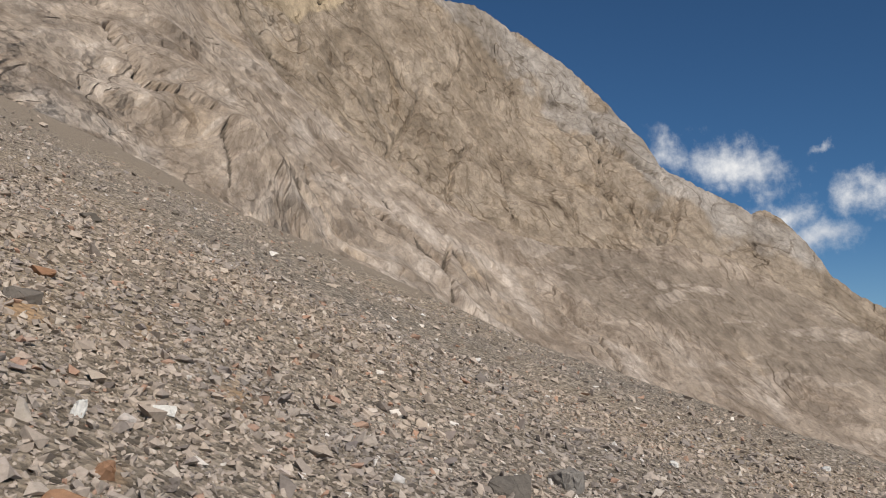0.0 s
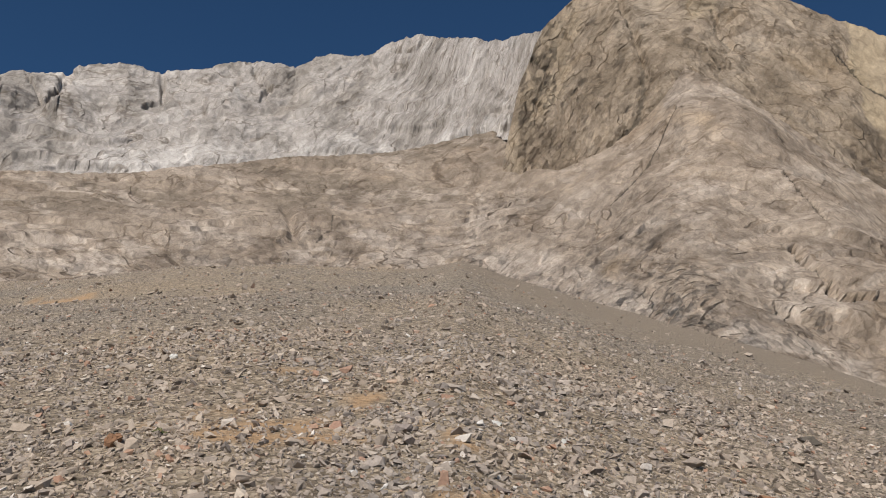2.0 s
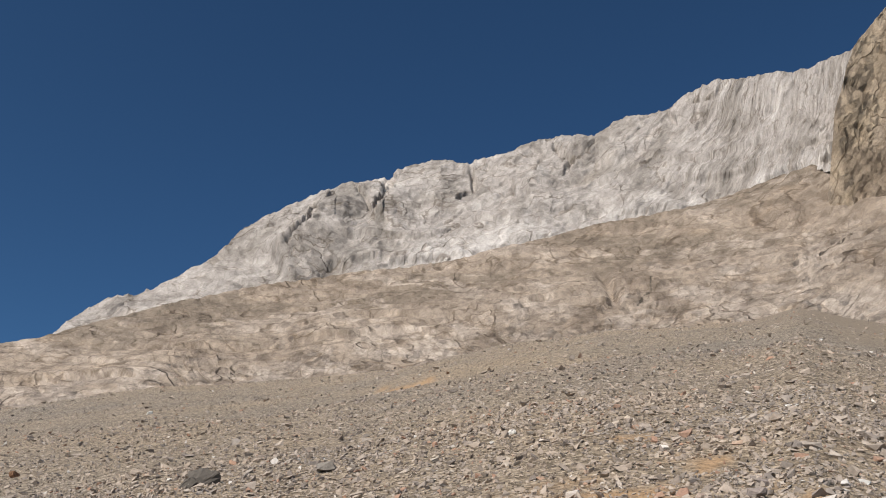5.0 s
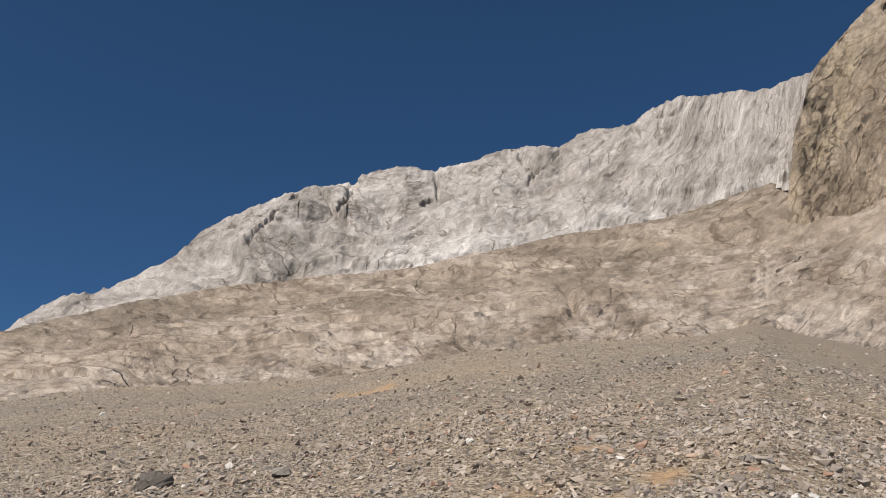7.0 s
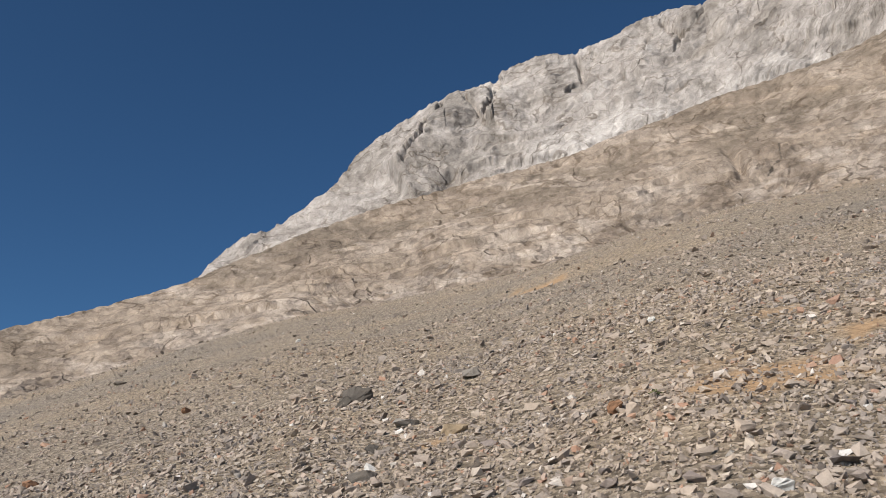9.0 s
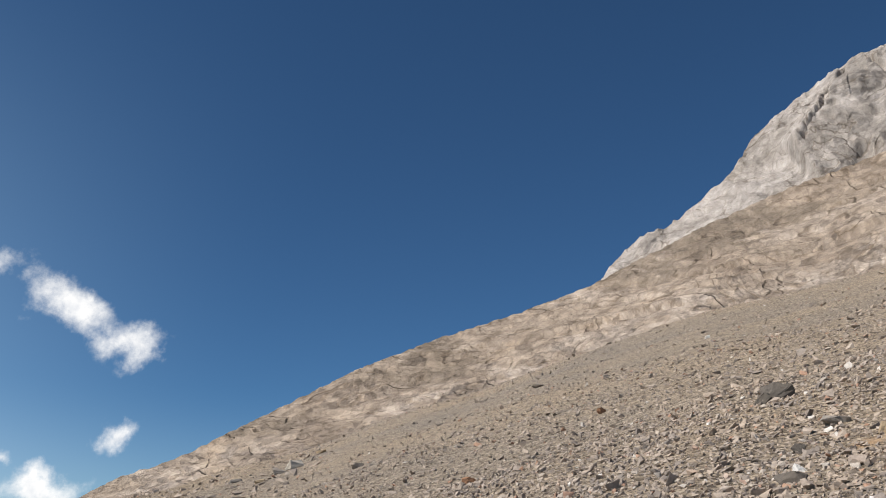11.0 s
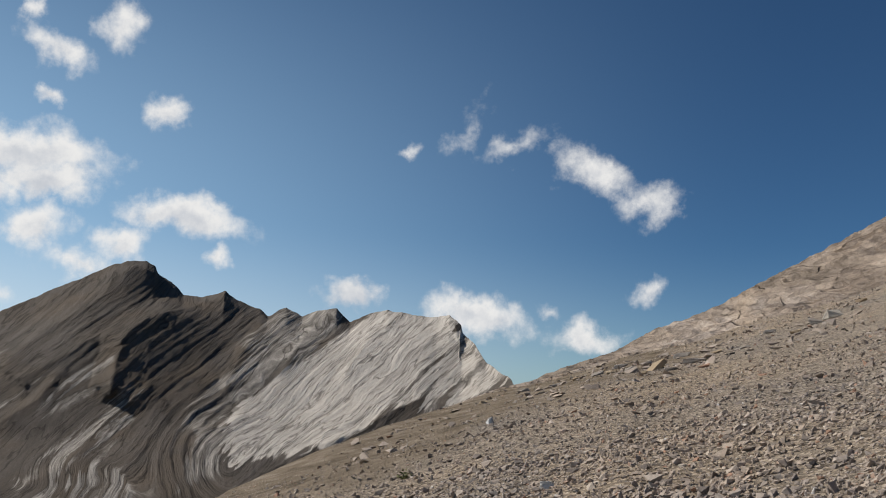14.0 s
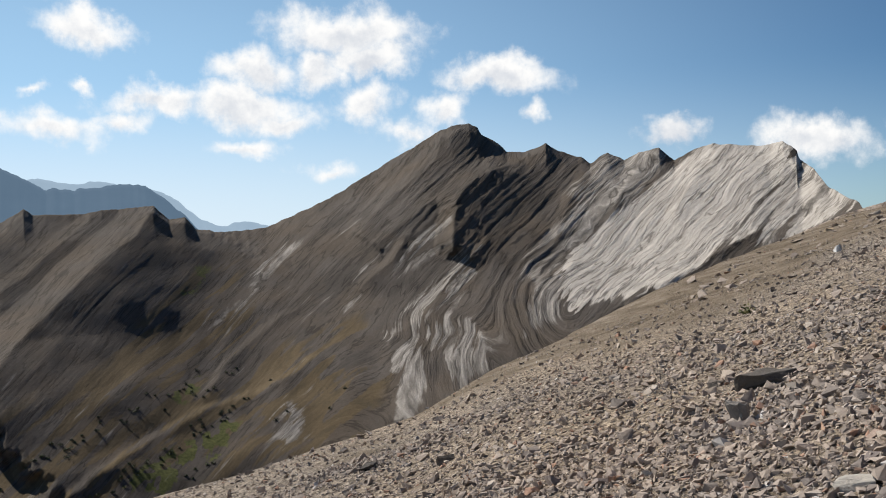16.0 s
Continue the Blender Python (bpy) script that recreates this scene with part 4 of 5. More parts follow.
BUTTRESS_CRACKS = [([(31.8, 35.9), (32.6, 34.3), (33.1, 32.9), (33.1, 30.9), (32.5, 29.1), (30.8, 27.6)], 0.3, 1.1),
                   ([(61.3, 17.9), (60.7, 16.2), (59.2, 14.1)], 0.16, 1.6),
                   ([(63.4, 21.2), (63.9, 19.8), (62.9, 18.1)], 0.13, 1.3),
                   ([(64.6, 14.9), (63.5, 13.6), (63.4, 11.5)], 0.13, 1.3),
                   ([(70.4, 15.9), (72.9, 13.4), (73.4, 11.7), (76.5, 8.2)], 0.15, 1.5),
                   ([(72.1, 15.8), (73.2, 14.0), (75.0, 12.9), (77.9, 12.0)], 0.15, 1.5),
                   ([(61.3, 23.7), (61.3, 22.7)], 0.14, 1.2),
                   ([(52.1, 20.0), (53.4, 18.9)], 0.16, 1.6),
                   ([(53.7, 21.9), (53.6, 19.5)], 0.12, 1.0),
                   ([(65.9, 21.0), (67.2, 18.6), (67.8, 16.5)], 0.12, 1.0),
                   ([(70.8, 11.5), (71.3, 9.5)], 0.12, 1.0),
                   ([(66.9, 12.4), (67.1, 10.3)], 0.12, 1.0),
                   ([(72.4, 16.1), (72.9, 14.0), (72.5, 12.1), (73.9, 10.0), (76.2, 8.2)], 0.14, 1.4),
                   ([(25.5, 30.6), (26.4, 29.3)], 0.16, 1.2),
                   ([(25.2, 33.4), (26.4, 32.6)], 0.14, 1.0),
                   ([(34.9, 33.8), (37.2, 32.8), (39.1, 32.8)], 0.12, 1.0),
                   ([(38.2, 35.0), (38.6, 33.6), (39.5, 32.9)], 0.14, 1.1)]
# dark rock varnish, then the shaded strip below the yellow face, painted in
VARNISH_AND_SHADE = [[(26.9, 29.9), (27.6, 30.9), (30.0, 32.2), (33.0, 32.1), (33.0, 29.2), (31.0, 27.6), (28.6, 26.7), (26.5, 26.8), (26.9, 28.9)], [(48.0, 24.4), (49.6, 23.3), (51.5, 20.2), (52.6, 18.8), (53.7, 18.1), (51.9, 18.8), (50.0, 20.8)]]


def buttress_beds(B, U, V):
    return arched(B, U, V, [(22, 1.3), (30, 1.2), (33.5, 0.4), (37, -0.4), (45, -0.9), (56, -1.3), (63, -1.3), (70, -0.9), (80, -0.75), (97, -0.7)], True)


def buttress_relief(B, E, U, V, F):
    x, y = buttress_beds(B, U, V)
    d = (2.2 - 1.2 * smooth(35, 31, B)) * fbm(U / 36, V / 32, 3, 71) + (1.3 * cuesta(x, y, 0, 9, 60, 0.5, 73, 0.12) + 0.6 * cuesta(x, y, 0, 3.6, 22, 0.6, 77, 0.2)) * (1 - 0.7 * smooth(35, 31, B)) + 0.06 * ridged(x / 6, y / 2, 2, 80)
    d = d * (1 - 0.85 * within(B, E, YELLOW, 0.6))
    for line, wide, deep in DIKES:
        d -= 0.6 * deep * cleft(B + 0.16 * fbm(B * 2.2, E * 2.2, 4, 66, 0.65), E, line, 1.1 * wide)
    for line, wide, deep in BUTTRESS_CRACKS:
        d -= 0.6 * deep * cleft(B, E, line, 1.2 * wide)
    return d * smooth(22.4, 25.5, B) * (1 - 0.6 * smooth(0.93, 1.0, F))


def buttress_zones(B, E, U, V, F):
    n = fbm(U / 14, V / 10, 4, 78)
    # dark dike rock, with the shade of its ledges in the same colour
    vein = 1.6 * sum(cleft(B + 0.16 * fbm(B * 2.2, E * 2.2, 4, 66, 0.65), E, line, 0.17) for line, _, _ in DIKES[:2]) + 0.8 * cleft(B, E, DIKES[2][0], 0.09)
    for outline, much in zip(VARNISH_AND_SHADE, (0.2, 0.46)):
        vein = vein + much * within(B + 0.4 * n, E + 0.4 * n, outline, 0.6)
    # shade inside the cracks, put into the colour
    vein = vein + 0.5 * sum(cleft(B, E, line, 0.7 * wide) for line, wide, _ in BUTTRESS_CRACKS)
    yellow = np.maximum(within(B + 0.6 * n, E + 0.6 * n, YELLOW, 0.15), 0.8 * within(B, E, [(36.2, 36.3), (38.8, 36.0), (38.6, 34.9), (36.4, 34.6)], 0.4))
    yellow = np.maximum(yellow, 0.55 * within(B + 0.8 * n, E + 0.8 * n, [(22.8, 24.5), (24.6, 26.2), (26.2, 29.5), (27.8, 32.0), (29.5, 35.5), (28.5, 37.2), (25.8, 35.2), (23.8, 30.5)], 0.5))
    yellow = yellow * (0.75 + 0.25 * smooth(-0.1, 0.3, fbm(U / 9, V / 6, 3, 76)))
    grey = within(B + n, E + 0.8 * n, [(61.0, 25), (67.1, 22.5), (70.7, 20.0), (74.6, 16), (78, 12.5), (86, 7.5), (86.5, 5.5), (80.7, 8.3), (76.5, 10.5), (72.7, 14.9), (68.5, 17.2), (65.2, 20.3), (62.0, 22.4)], 0.5)
    return {"smooth": 0.8 * within(B, E, YELLOW, 0.4), "bed": yellow, "pale": 0.8 * grey, "vein": np.clip(vein, 0, 1)}


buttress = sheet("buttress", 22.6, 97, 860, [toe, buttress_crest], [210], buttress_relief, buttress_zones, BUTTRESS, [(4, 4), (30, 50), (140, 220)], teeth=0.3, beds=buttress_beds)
tagged(buttress, "ochre folded limestone buttress with a smooth yellow face", "cliff", kind="structure")

# ---- the mountain across the valley ----
FAR_CREST = [(-128, 2.5), (-118, 1.2), (-114.8, 1.0), (-113.6, 1.8), (-113.1, 1.4), (-110.6, 1.4), (-109.4, 1.6), (-106.5, 1.75), (-105.6, 0.9), (-104.7, 1.0), (-104.1, 0.3), (-102.3, 0.05), (-99.9, 0.2), (-96, 1.9), (-92.2, 4.1), (-90.3, 5.05), (-89.0, 5.85), (-88.1, 6.2), (-87.0, 6.25)]
FAR_CREST += [(-86.5, 6.0), (-86.3, 5.6), (-85.1, 4.9), (-84.7, 4.45), (-83.6, 4.4), (-82.3, 4.9), (-81.6, 4.4), (-80.1, 3.9), (-79.6, 3.5), (-78.5, 4.15), (-77.5, 3.6), (-76.6, 4.05), (-75.4, 4.25), (-74.5, 3.45), (-73.4, 4.05), (-72.3, 4.35), (-70.7, 4.15), (-69.4, 4.05), (-68.3, 4.25), (-67.5, 3.65), (-67.4, 3.2), (-66.6, 2.5), (-65.8, 1.4), (-64.3, 0.5), (-62.5, -2.5), (-56, -9)]
FAR_REACH = [(-128, 800), (-112, 840), (-100, 930), (-88, 900), (-75, 838), (-66, 762), (-56, 670)]
far_rise, far_reach = knots(FAR_CREST, 1), soft_knots(FAR_REACH, 1, 8)


def crest_reach(b):
    """The crest comes nearer where it sinks, so that the pale face stays one plane to its end."""
    return far_reach(b) * np.interp(b, [-69, -67.4, -66.5, -64.5, -62.5, -56], [1, 0.985, 0.95, 0.87, 0.78, 0.65])


far_crest = line_of(far_rise, crest_reach)


def far_foot(b):
    r = far_reach(b) * 0.5
    return r, EYE + r * math.tan(radians(-19.5)) + 0 * b


def far_line(share, height, reach):
    """A line across the face below the crest, in which the crest's teeth have died out."""
    eased = line_of(soft_knots(FAR_CREST, 1, reach), crest_reach)

    def at(b):
        (r0, z0), (r1, z1) = far_foot(b), eased(b)
        return r0 * (1 - share) + r1 * share, z0 * (1 - height) + z1 * height
    return at


# lines of (bearing, height), metres that the rib stands out, degrees of its lit and of its shaded side
RIDGES = [([(-106.5, 1.7), (-107.6, -0.1), (-108.9, -1.0), (-110.8, -2.6), (-112.7, -4.4), (-114.3, -5.9), (-115.2, -7.1), (-117, -8.8)], 38, 12.0, 1.6),
          ([(-109.6, 1.5), (-111.3, 0.1), (-113.2, -1.5), (-115.0, -3.0)], 7, 2.0, 0.6),
          ([(-113.6, 1.7), (-115.0, 0.2), (-117.0, -1.2)], 7, 2.0, 0.6),
          ([(-87.4, 6.2), (-88.6, 5.2), (-89.4, 3.9), (-90.7, 2.9), (-92.2, 2.0), (-94.0, 0.1)], 16, 4.0, 0.9),
          ([(-82.3, 4.8), (-84.5, 3.6), (-85.7, 3.2), (-87.2, 2.4), (-88.0, 1.4), (-88.2, -0.1), (-88.3, -1.1)], 22, 3.5, 1.1),
          ([(-75.4, 4.1), (-76.7, 3.0), (-77.7, 1.3), (-78.3, 0.4)], 6, 1.8, 0.75),
          ([(-72.1, 3.5), (-73.0, 2.8), (-73.8, 1.5), (-74.4, 0.5)], 6, 1.5, 0.55),
          ([(-78.5, 4.1), (-79.8, 2.8), (-80.8, 1.4), (-81.6, -0.3)], 6, 1.5, 0.5),
          ([(-67.9, 4.2), (-67.9, 3.4), (-67.5, 3.0)], 4, 0.8, 0.4),
          ([(-91.5, -1.1), (-92.3, -2.1), (-93.8, -3.4)], 6, 1.2, 0.4),
          ([(-86.8, -1.5), (-88.2, -2.7), (-89.2, -4.1), (-90.5, -5.7), (-92.1, -6.7)], 3.5, 1.2, 0.35),
          ([(-81.0, -2.7), (-81.9, -3.3), (-82.7, -3.4)], 4, 0.8, 0.3),
          ([(-88.8, 2.0), (-90.6, 0.7), (-93.0, -0.8)], 5, 1.2, 0.4),
          ([(-98.8, -5.3), (-100.3, -6.1), (-102.6, -7.8), (-103.7, -9.5)], 3.5, 1.4, 0.35),
          ([(-70.2, -1.1), (-72.1, -2.2), (-74.8, -3.6), (-77.2, -4.8)], 5, 0.8, 0.35),
          ([(-97.1, -8.2), (-100.3, -9.7), (-103.4, -10.5), (-107.8, -12.4), (-111.6, -14.5)], 4, 1.5, 0.35)]
PALE = [(-81.1, -5.7), (-79.3, -5.3), (-76.9, -4.5), (-74.2, -3.6), (-71.5, -1.7), (-70.0, -1.0), (-69.7, -2.2), (-68.0, -1.4), (-64.3, 0.6), (-60, -1), (-60, 2), (-67.4, 3.5), (-68.3, 4.5), (-72.6, 4.6), (-74.3, 3.2), (-76.0, 1.6), (-78.1, 0.3), (-80.9, -1.7), (-81.6, -3.1), (-81.2, -3.8)]
GREY = [(-81.2, -3.8), (-81.9, -3.1), (-80.9, -1.7), (-78.1, 0.3), (-74.3, 3.4), (-75.4, 4.4), (-78.5, 4.3), (-80.8, 1.8), (-81.8, -0.3), (-83.8, -2.7), (-83.7, -5.2), (-83.9, -7.3), (-81.8, -5.9)]
OUTCROPS = [[(-92.4, -12.6), (-91.1, -12.6), (-90.4, -8.8), (-90.7, -6.5), (-92.2, -7.7)], [(-89.9, -6.8), (-88.9, -5.5), (-86.5, -6.0), (-86.6, -9.0), (-88.0, -10.3), (-89.0, -9.9), (-89.4, -7.8)], [(-92.6, -6.8), (-91.3, -4.7), (-88.4, -2.3), (-86.8, -1.2), (-86.3, -3.0), (-88.8, -5.0), (-90.7, -6.8)], [(-94.2, -3.9), (-91.9, -1.6), (-88.3, 0.8), (-88.6, -0.9), (-92.0, -3.0)],
            [(-95.8, -5.6), (-94.2, -2.6), (-91.8, -1.2), (-93.3, -3.6)], [(-100.6, -12.5), (-99.0, -11.0), (-97.8, -11.5), (-98.3, -13.0)], [(-103.0, -5.2), (-99.7, -1.6), (-98.0, -0.6), (-99.9, -3.7), (-102.5, -5.7)]]
GREEN = [[(-109.5, -15.2), (-107.5, -13.4), (-105.2, -12.4), (-102.8, -11.4), (-101.9, -11.5), (-102.8, -13.2), (-105.2, -14.0), (-106.6, -15.5)], [(-106.7, -10.2), (-105.4, -9.3), (-104.0, -8.1), (-103.7, -8.8), (-105.1, -10.4)], [(-104.7, -2.2), (-103.1, -2.0), (-103.4, -3.0), (-105.8, -4.9)]]
TURF = [(-120.7, -8.6), (-115.3, -9.9), (-109.8, -7.3), (-104.7, -2.2), (-101.7, -2.0), (-99.9, -7.3), (-94.2, -5.5), (-92.2, -8.8), (-94.5, -13.5), (-106.3, -15.6), (-121.2, -19.5)]


HINGE, AXIS = (-81.1, -5.6), radians(44)


def far_beds(B, U, V):
    """Metres, as they look from the camera, along and across the folded beds: they lie along the fold's axis, wrap
    round its hinge, and run out into a plain tilt.
    """
    m = U[0, 1:].mean() / np.radians(B[0, 1:].mean())
    deg = radians(1) * m
    E = V / deg
    a, c = (B - HINGE[0]) * math.cos(AXIS) + (E - HINGE[1]) * math.sin(AXIS), -(B - HINGE[0]) * math.sin(AXIS) + (E - HINGE[1]) * math.cos(AXIS)
    arc = np.hypot(a, c)
    round_it = np.maximum(smooth(9, 3, arc), 0.55 * smooth(-4, -7, E) * smooth(-99, -90, B))
    y = np.where(a > 0, np.abs(c), np.hypot(a * round_it, c)) * deg
    x = np.where(a > 0, np.sign(c) * a, a) * deg
    bent = smooth(-96, -89, B)
    y = y + 6 * perlin(y / 27, x / 420, 94) + 2.5 * perlin(y / 10, x / 250, 93)
    return x, y + (1.5 + 2.5 * bent) * fbm(U / 80, V / 70, 2, 84) + 0.7 * bent * fbm(U / 15, V / 12, 4, 85, 0.6)


def far_relief(B, E, U, V, F):
    x, y = far_beds(B, U, V)
    quiet = within(B, E, [(-128, 6), (-101, 4), (-95, 2.5), (-89, -1.0), (-85, -12), (-85, -22), (-128, -22)], 2.5)
    pale = within(B, E, PALE, 1.0)
    d = 4 * fbm(U / 90, V / 60, 3, 81) + (1 - 0.85 * quiet) * ((1.4 - 0.9 * pale) * cuesta(x, y, 0, 17, 130, 0.4, 83, 0.1) + (1.1 - 0.5 * pale) * cuesta(x, y, 0, 6, 60, 0.6, 87, 0.16) + (0.6 - 0.2 * pale) * cuesta(x, y, 0, 2.6, 24, 0.7, 88, 0.3))
    return d * (1 - 0.75 * smooth(0.93, 1.0, F)) * 0.9


def far_ribs(B, E, U, V, F):
    """Metres by which the ribs stand out towards the camera, to keep their place in its view: a long lit side, and a
    short shaded one.
    """
    d = np.zeros(B.shape)
    wobble = 0.22 * fbm(U / 14, V / 14, 4, 89, 0.6)
    for line, high, lit, shaded in RIDGES:
        k, past = flank(B + wobble, E + wobble, line)
        d += high * np.clip(np.where(k < 0, 1 + k / lit, 1 - k / shaded), 0, 1) ** np.where(k < 0, 1.6, 1.0) * smooth(1.2, 0.0, past)
    return d * (1 - 0.5 * smooth(0.95, 1.0, F))


def far_zones(B, E, U, V, F):
    n = fbm(U / 30, V / 20, 4, 91)
    x, y = far_beds(B, U, V)
    streaks = fbm(x / 40, y / 3.5, 4, 97, 0.6)
    pale = within(B + 0.5 * n + 0.5 * streaks, E + 0.3 * n + 0.5 * streaks, PALE, 0.3)
    bands = smooth(0.05, 0.3, fbm(x / 130, y / 6, 4, 98, 0.6)) * smooth(20, 45, y)
    pale = pale * (1 - 0.7 * bands)
    grey = np.maximum(0.8 * within(B + 0.5 * n, E + 0.4 * n, GREY, 0.8), 0.7 * bands * within(B, E, PALE, 0.5))
    for outline, much in zip(OUTCROPS, (0.95, 0.85, 0.7, 0.55, 0.5, 0.75, 0.5)):
        grey = np.maximum(grey, (much + 0.5 * streaks) * within(B + 0.5 * n + 0.6 * streaks, E + 0.4 * n, outline, 0.6))
    turf = within(B, E, TURF, 1.5) * smooth(-0.25, 0.25, fbm((U + 0.7 * V) / 90, (V - 0.7 * U) / 12, 4, 95))
    green = sum(much * within(B + 0.7 * n, E + 0.7 * n, outline, 0.5) for outline, much in zip(GREEN, (1.0, 0.8, 0.6)))
    return {"bed": pale, "pale": grey, "lean": turf, "vein": np.clip(green, 0, 1) * smooth(-0.3, 0.15, fbm(U / 10, V / 7, 3, 96)), "calm": within(B, E, [(-128, 6), (-101, 4), (-95, 1.5), (-90.5, -2.0), (-93, -13), (-93, -22), (-128, -22)], 2.0)}


far = sheet("mountain", -127, -57, 900, [far_foot, far_line(0.55, 0.5, 8), far_line(0.86, 0.86, 4), far_crest], [90, 85, 55], far_relief, far_zones, FAR_ROCK, [(15, 8), (120, 90), (500, 300)], teeth=0.12, beds=far_beds, ribs=far_ribs)
tagged(far, "dark shale mountain with pale folded limestone slabs", "mountain", kind="structure")


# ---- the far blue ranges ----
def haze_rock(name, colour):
    """Hills that stand for mountains many kilometres off: the haze of the air in front is put into a blue glow of their
    surface.
    """
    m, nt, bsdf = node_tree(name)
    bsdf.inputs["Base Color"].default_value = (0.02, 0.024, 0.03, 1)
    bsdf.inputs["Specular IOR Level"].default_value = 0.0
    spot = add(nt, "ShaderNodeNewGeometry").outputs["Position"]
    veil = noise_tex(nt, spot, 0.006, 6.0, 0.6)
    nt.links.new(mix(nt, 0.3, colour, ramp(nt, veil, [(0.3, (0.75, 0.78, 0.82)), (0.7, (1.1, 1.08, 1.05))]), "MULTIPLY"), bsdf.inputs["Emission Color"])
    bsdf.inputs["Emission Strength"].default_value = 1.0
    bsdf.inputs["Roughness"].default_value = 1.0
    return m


def range_of_hills(name, b0, b1, reach, rows, rough, colour, label):
    rise = knots(rows, 1)
    b = np.linspace(b0, b1, 260)
    e = rise(b) + rough * fbm(b * 1.4, b * 0 + reach * 0.01, 5, 33)
    f = np.linspace(0, 1, 30)[:, None]
    r = reach - 700 * (1 - f) + 0 * b
    z = EYE + reach * np.tan(np.radians(e)) * f + (1 - f) * -260 + 18 * fbm(b * 0.5 + 0 * f, f * 6 + 0 * b, 4, 35) * (1 - f)
    P = polar(b + 0 * f, r, z)
    tail = P[-1] * np.array([1.04, 1.04, 0.3])
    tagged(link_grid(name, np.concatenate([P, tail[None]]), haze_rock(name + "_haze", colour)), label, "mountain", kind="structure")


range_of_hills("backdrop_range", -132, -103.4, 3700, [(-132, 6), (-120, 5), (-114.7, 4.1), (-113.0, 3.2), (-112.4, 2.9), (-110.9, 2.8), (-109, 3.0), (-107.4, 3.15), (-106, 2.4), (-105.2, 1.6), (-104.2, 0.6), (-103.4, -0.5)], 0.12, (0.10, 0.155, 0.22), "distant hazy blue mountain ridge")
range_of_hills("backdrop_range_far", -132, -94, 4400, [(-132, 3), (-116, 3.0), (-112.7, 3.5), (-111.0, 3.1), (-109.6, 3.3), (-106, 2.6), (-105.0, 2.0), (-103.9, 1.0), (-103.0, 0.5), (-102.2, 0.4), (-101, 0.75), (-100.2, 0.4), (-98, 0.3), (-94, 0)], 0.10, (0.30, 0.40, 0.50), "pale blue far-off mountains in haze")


# ---- loose stone on the scree ----
RS = np.random.RandomState(11)


def stone_shape(points, flat, seed):
    """An angular, flattish stone about one metre across: its corners and triangles."""
    rs = np.random.RandomState(seed)
    bm = bmesh.new()
    p = rs.uniform(-0.5, 0.5, (points, 3)) * np.array([1.0, rs.uniform(0.55, 0.9), flat * rs.uniform(0.7, 1.3)])
    for q in p:
        bm.verts.new(q)
    bmesh.ops.convex_hull(bm, input=bm.verts[:], use_existing_faces=False)
    for v in [v for v in bm.verts if not v.link_faces]:
        bm.verts.remove(v)
    bmesh.ops.triangulate(bm, faces=bm.faces[:])
    bmesh.ops.recalc_face_normals(bm, faces=bm.faces[:])
    bm.verts.index_update()
    co = np.array([v.co[:] for v in bm.verts])
    tri = np.array([[v.index for v in f.verts] for f in bm.faces])
    bm.free()
    return co, tri


def ground_at(b, r):
    x, y = r * np.sin(np.radians(b)), r * np.cos(np.radians(b))
    return np.stack([x, y, ground_height(b, r) + hummocks(x, y, r)], -1)


def turns(n, tilt):
    """Random turns: any way round, then tipped, then laid on the slope."""
    a = RS.uniform(0, 2 * np.pi, n)
    t, d = np.abs(RS.normal(0, radians(tilt), n)), RS.uniform(0, 2 * np.pi, n)
    z = np.zeros(n)
    spin = np.stack([np.stack([np.cos(a), -np.sin(a), z], -1), np.stack([np.sin(a), np.cos(a), z], -1), np.stack([z, z, z + 1], -1)], 1)
    kx, ky = np.cos(d), np.sin(d)
    c, s = np.cos(t), np.sin(t)
    tip = np.stack([np.stack([c + kx * kx * (1 - c), kx * ky * (1 - c), ky * s], -1), np.stack([kx * ky * (1 - c), c + ky * ky * (1 - c), -kx * s], -1), np.stack([-ky * s, kx * s, c], -1)], 1)
    return tip @ spin


def scatter(name, shapes, b, r, size, tilt, material, label):
    n = len(b)
    centre = ground_at(b, r)
    e = 0.15
    side, ahead = ground_at(b + np.degrees(e / r), r) - centre, ground_at(b, r + e) - centre
    up = np.cross(side, ahead)
    up /= np.linalg.norm(up, axis=1, keepdims=True)
    side /= np.linalg.norm(side, axis=1, keepdims=True)
    lie = np.stack([side, np.cross(up, side), up], -1)
    R = lie @ turns(n, tilt)
    kind = RS.randint(0, len(shapes), n)
    V, T, base = [], [], 0
    for k, (co, tri) in enumerate(shapes):
        pick = np.nonzero(kind == k)[0]
        v = np.einsum("nij,vj->nvi", R[pick], co) * size[pick, None, None] + (centre[pick] + up[pick] * (size[pick] * 0.10)[:, None])[:, None]
        V.append(v.reshape(-1, 3))
        T.append((tri[None] + (np.arange(len(pick)) * len(co))[:, None, None] + base).reshape(-1, 3))
        base += len(pick) * len(co)
    V, T = np.concatenate(V), np.concatenate(T)
    me = bpy.data.meshes.new(name)
    me.vertices.add(len(V))
    me.vertices.foreach_set("co", V.reshape(-1).astype(np.float32))
    me.loops.add(T.size)
    me.loops.foreach_set("vertex_index", T.reshape(-1).astype(np.int32))
    me.polygons.add(len(T))
    me.polygons.foreach_set("loop_start", np.arange(0, T.size, 3, dtype=np.int32))
    me.polygons.foreach_set("use_smooth", np.zeros(len(T), dtype=bool))
    me.update()
    me.materials.append(material)
    ob = new(name, me)
    return tagged(ob, label, "scree", kind="stuff")


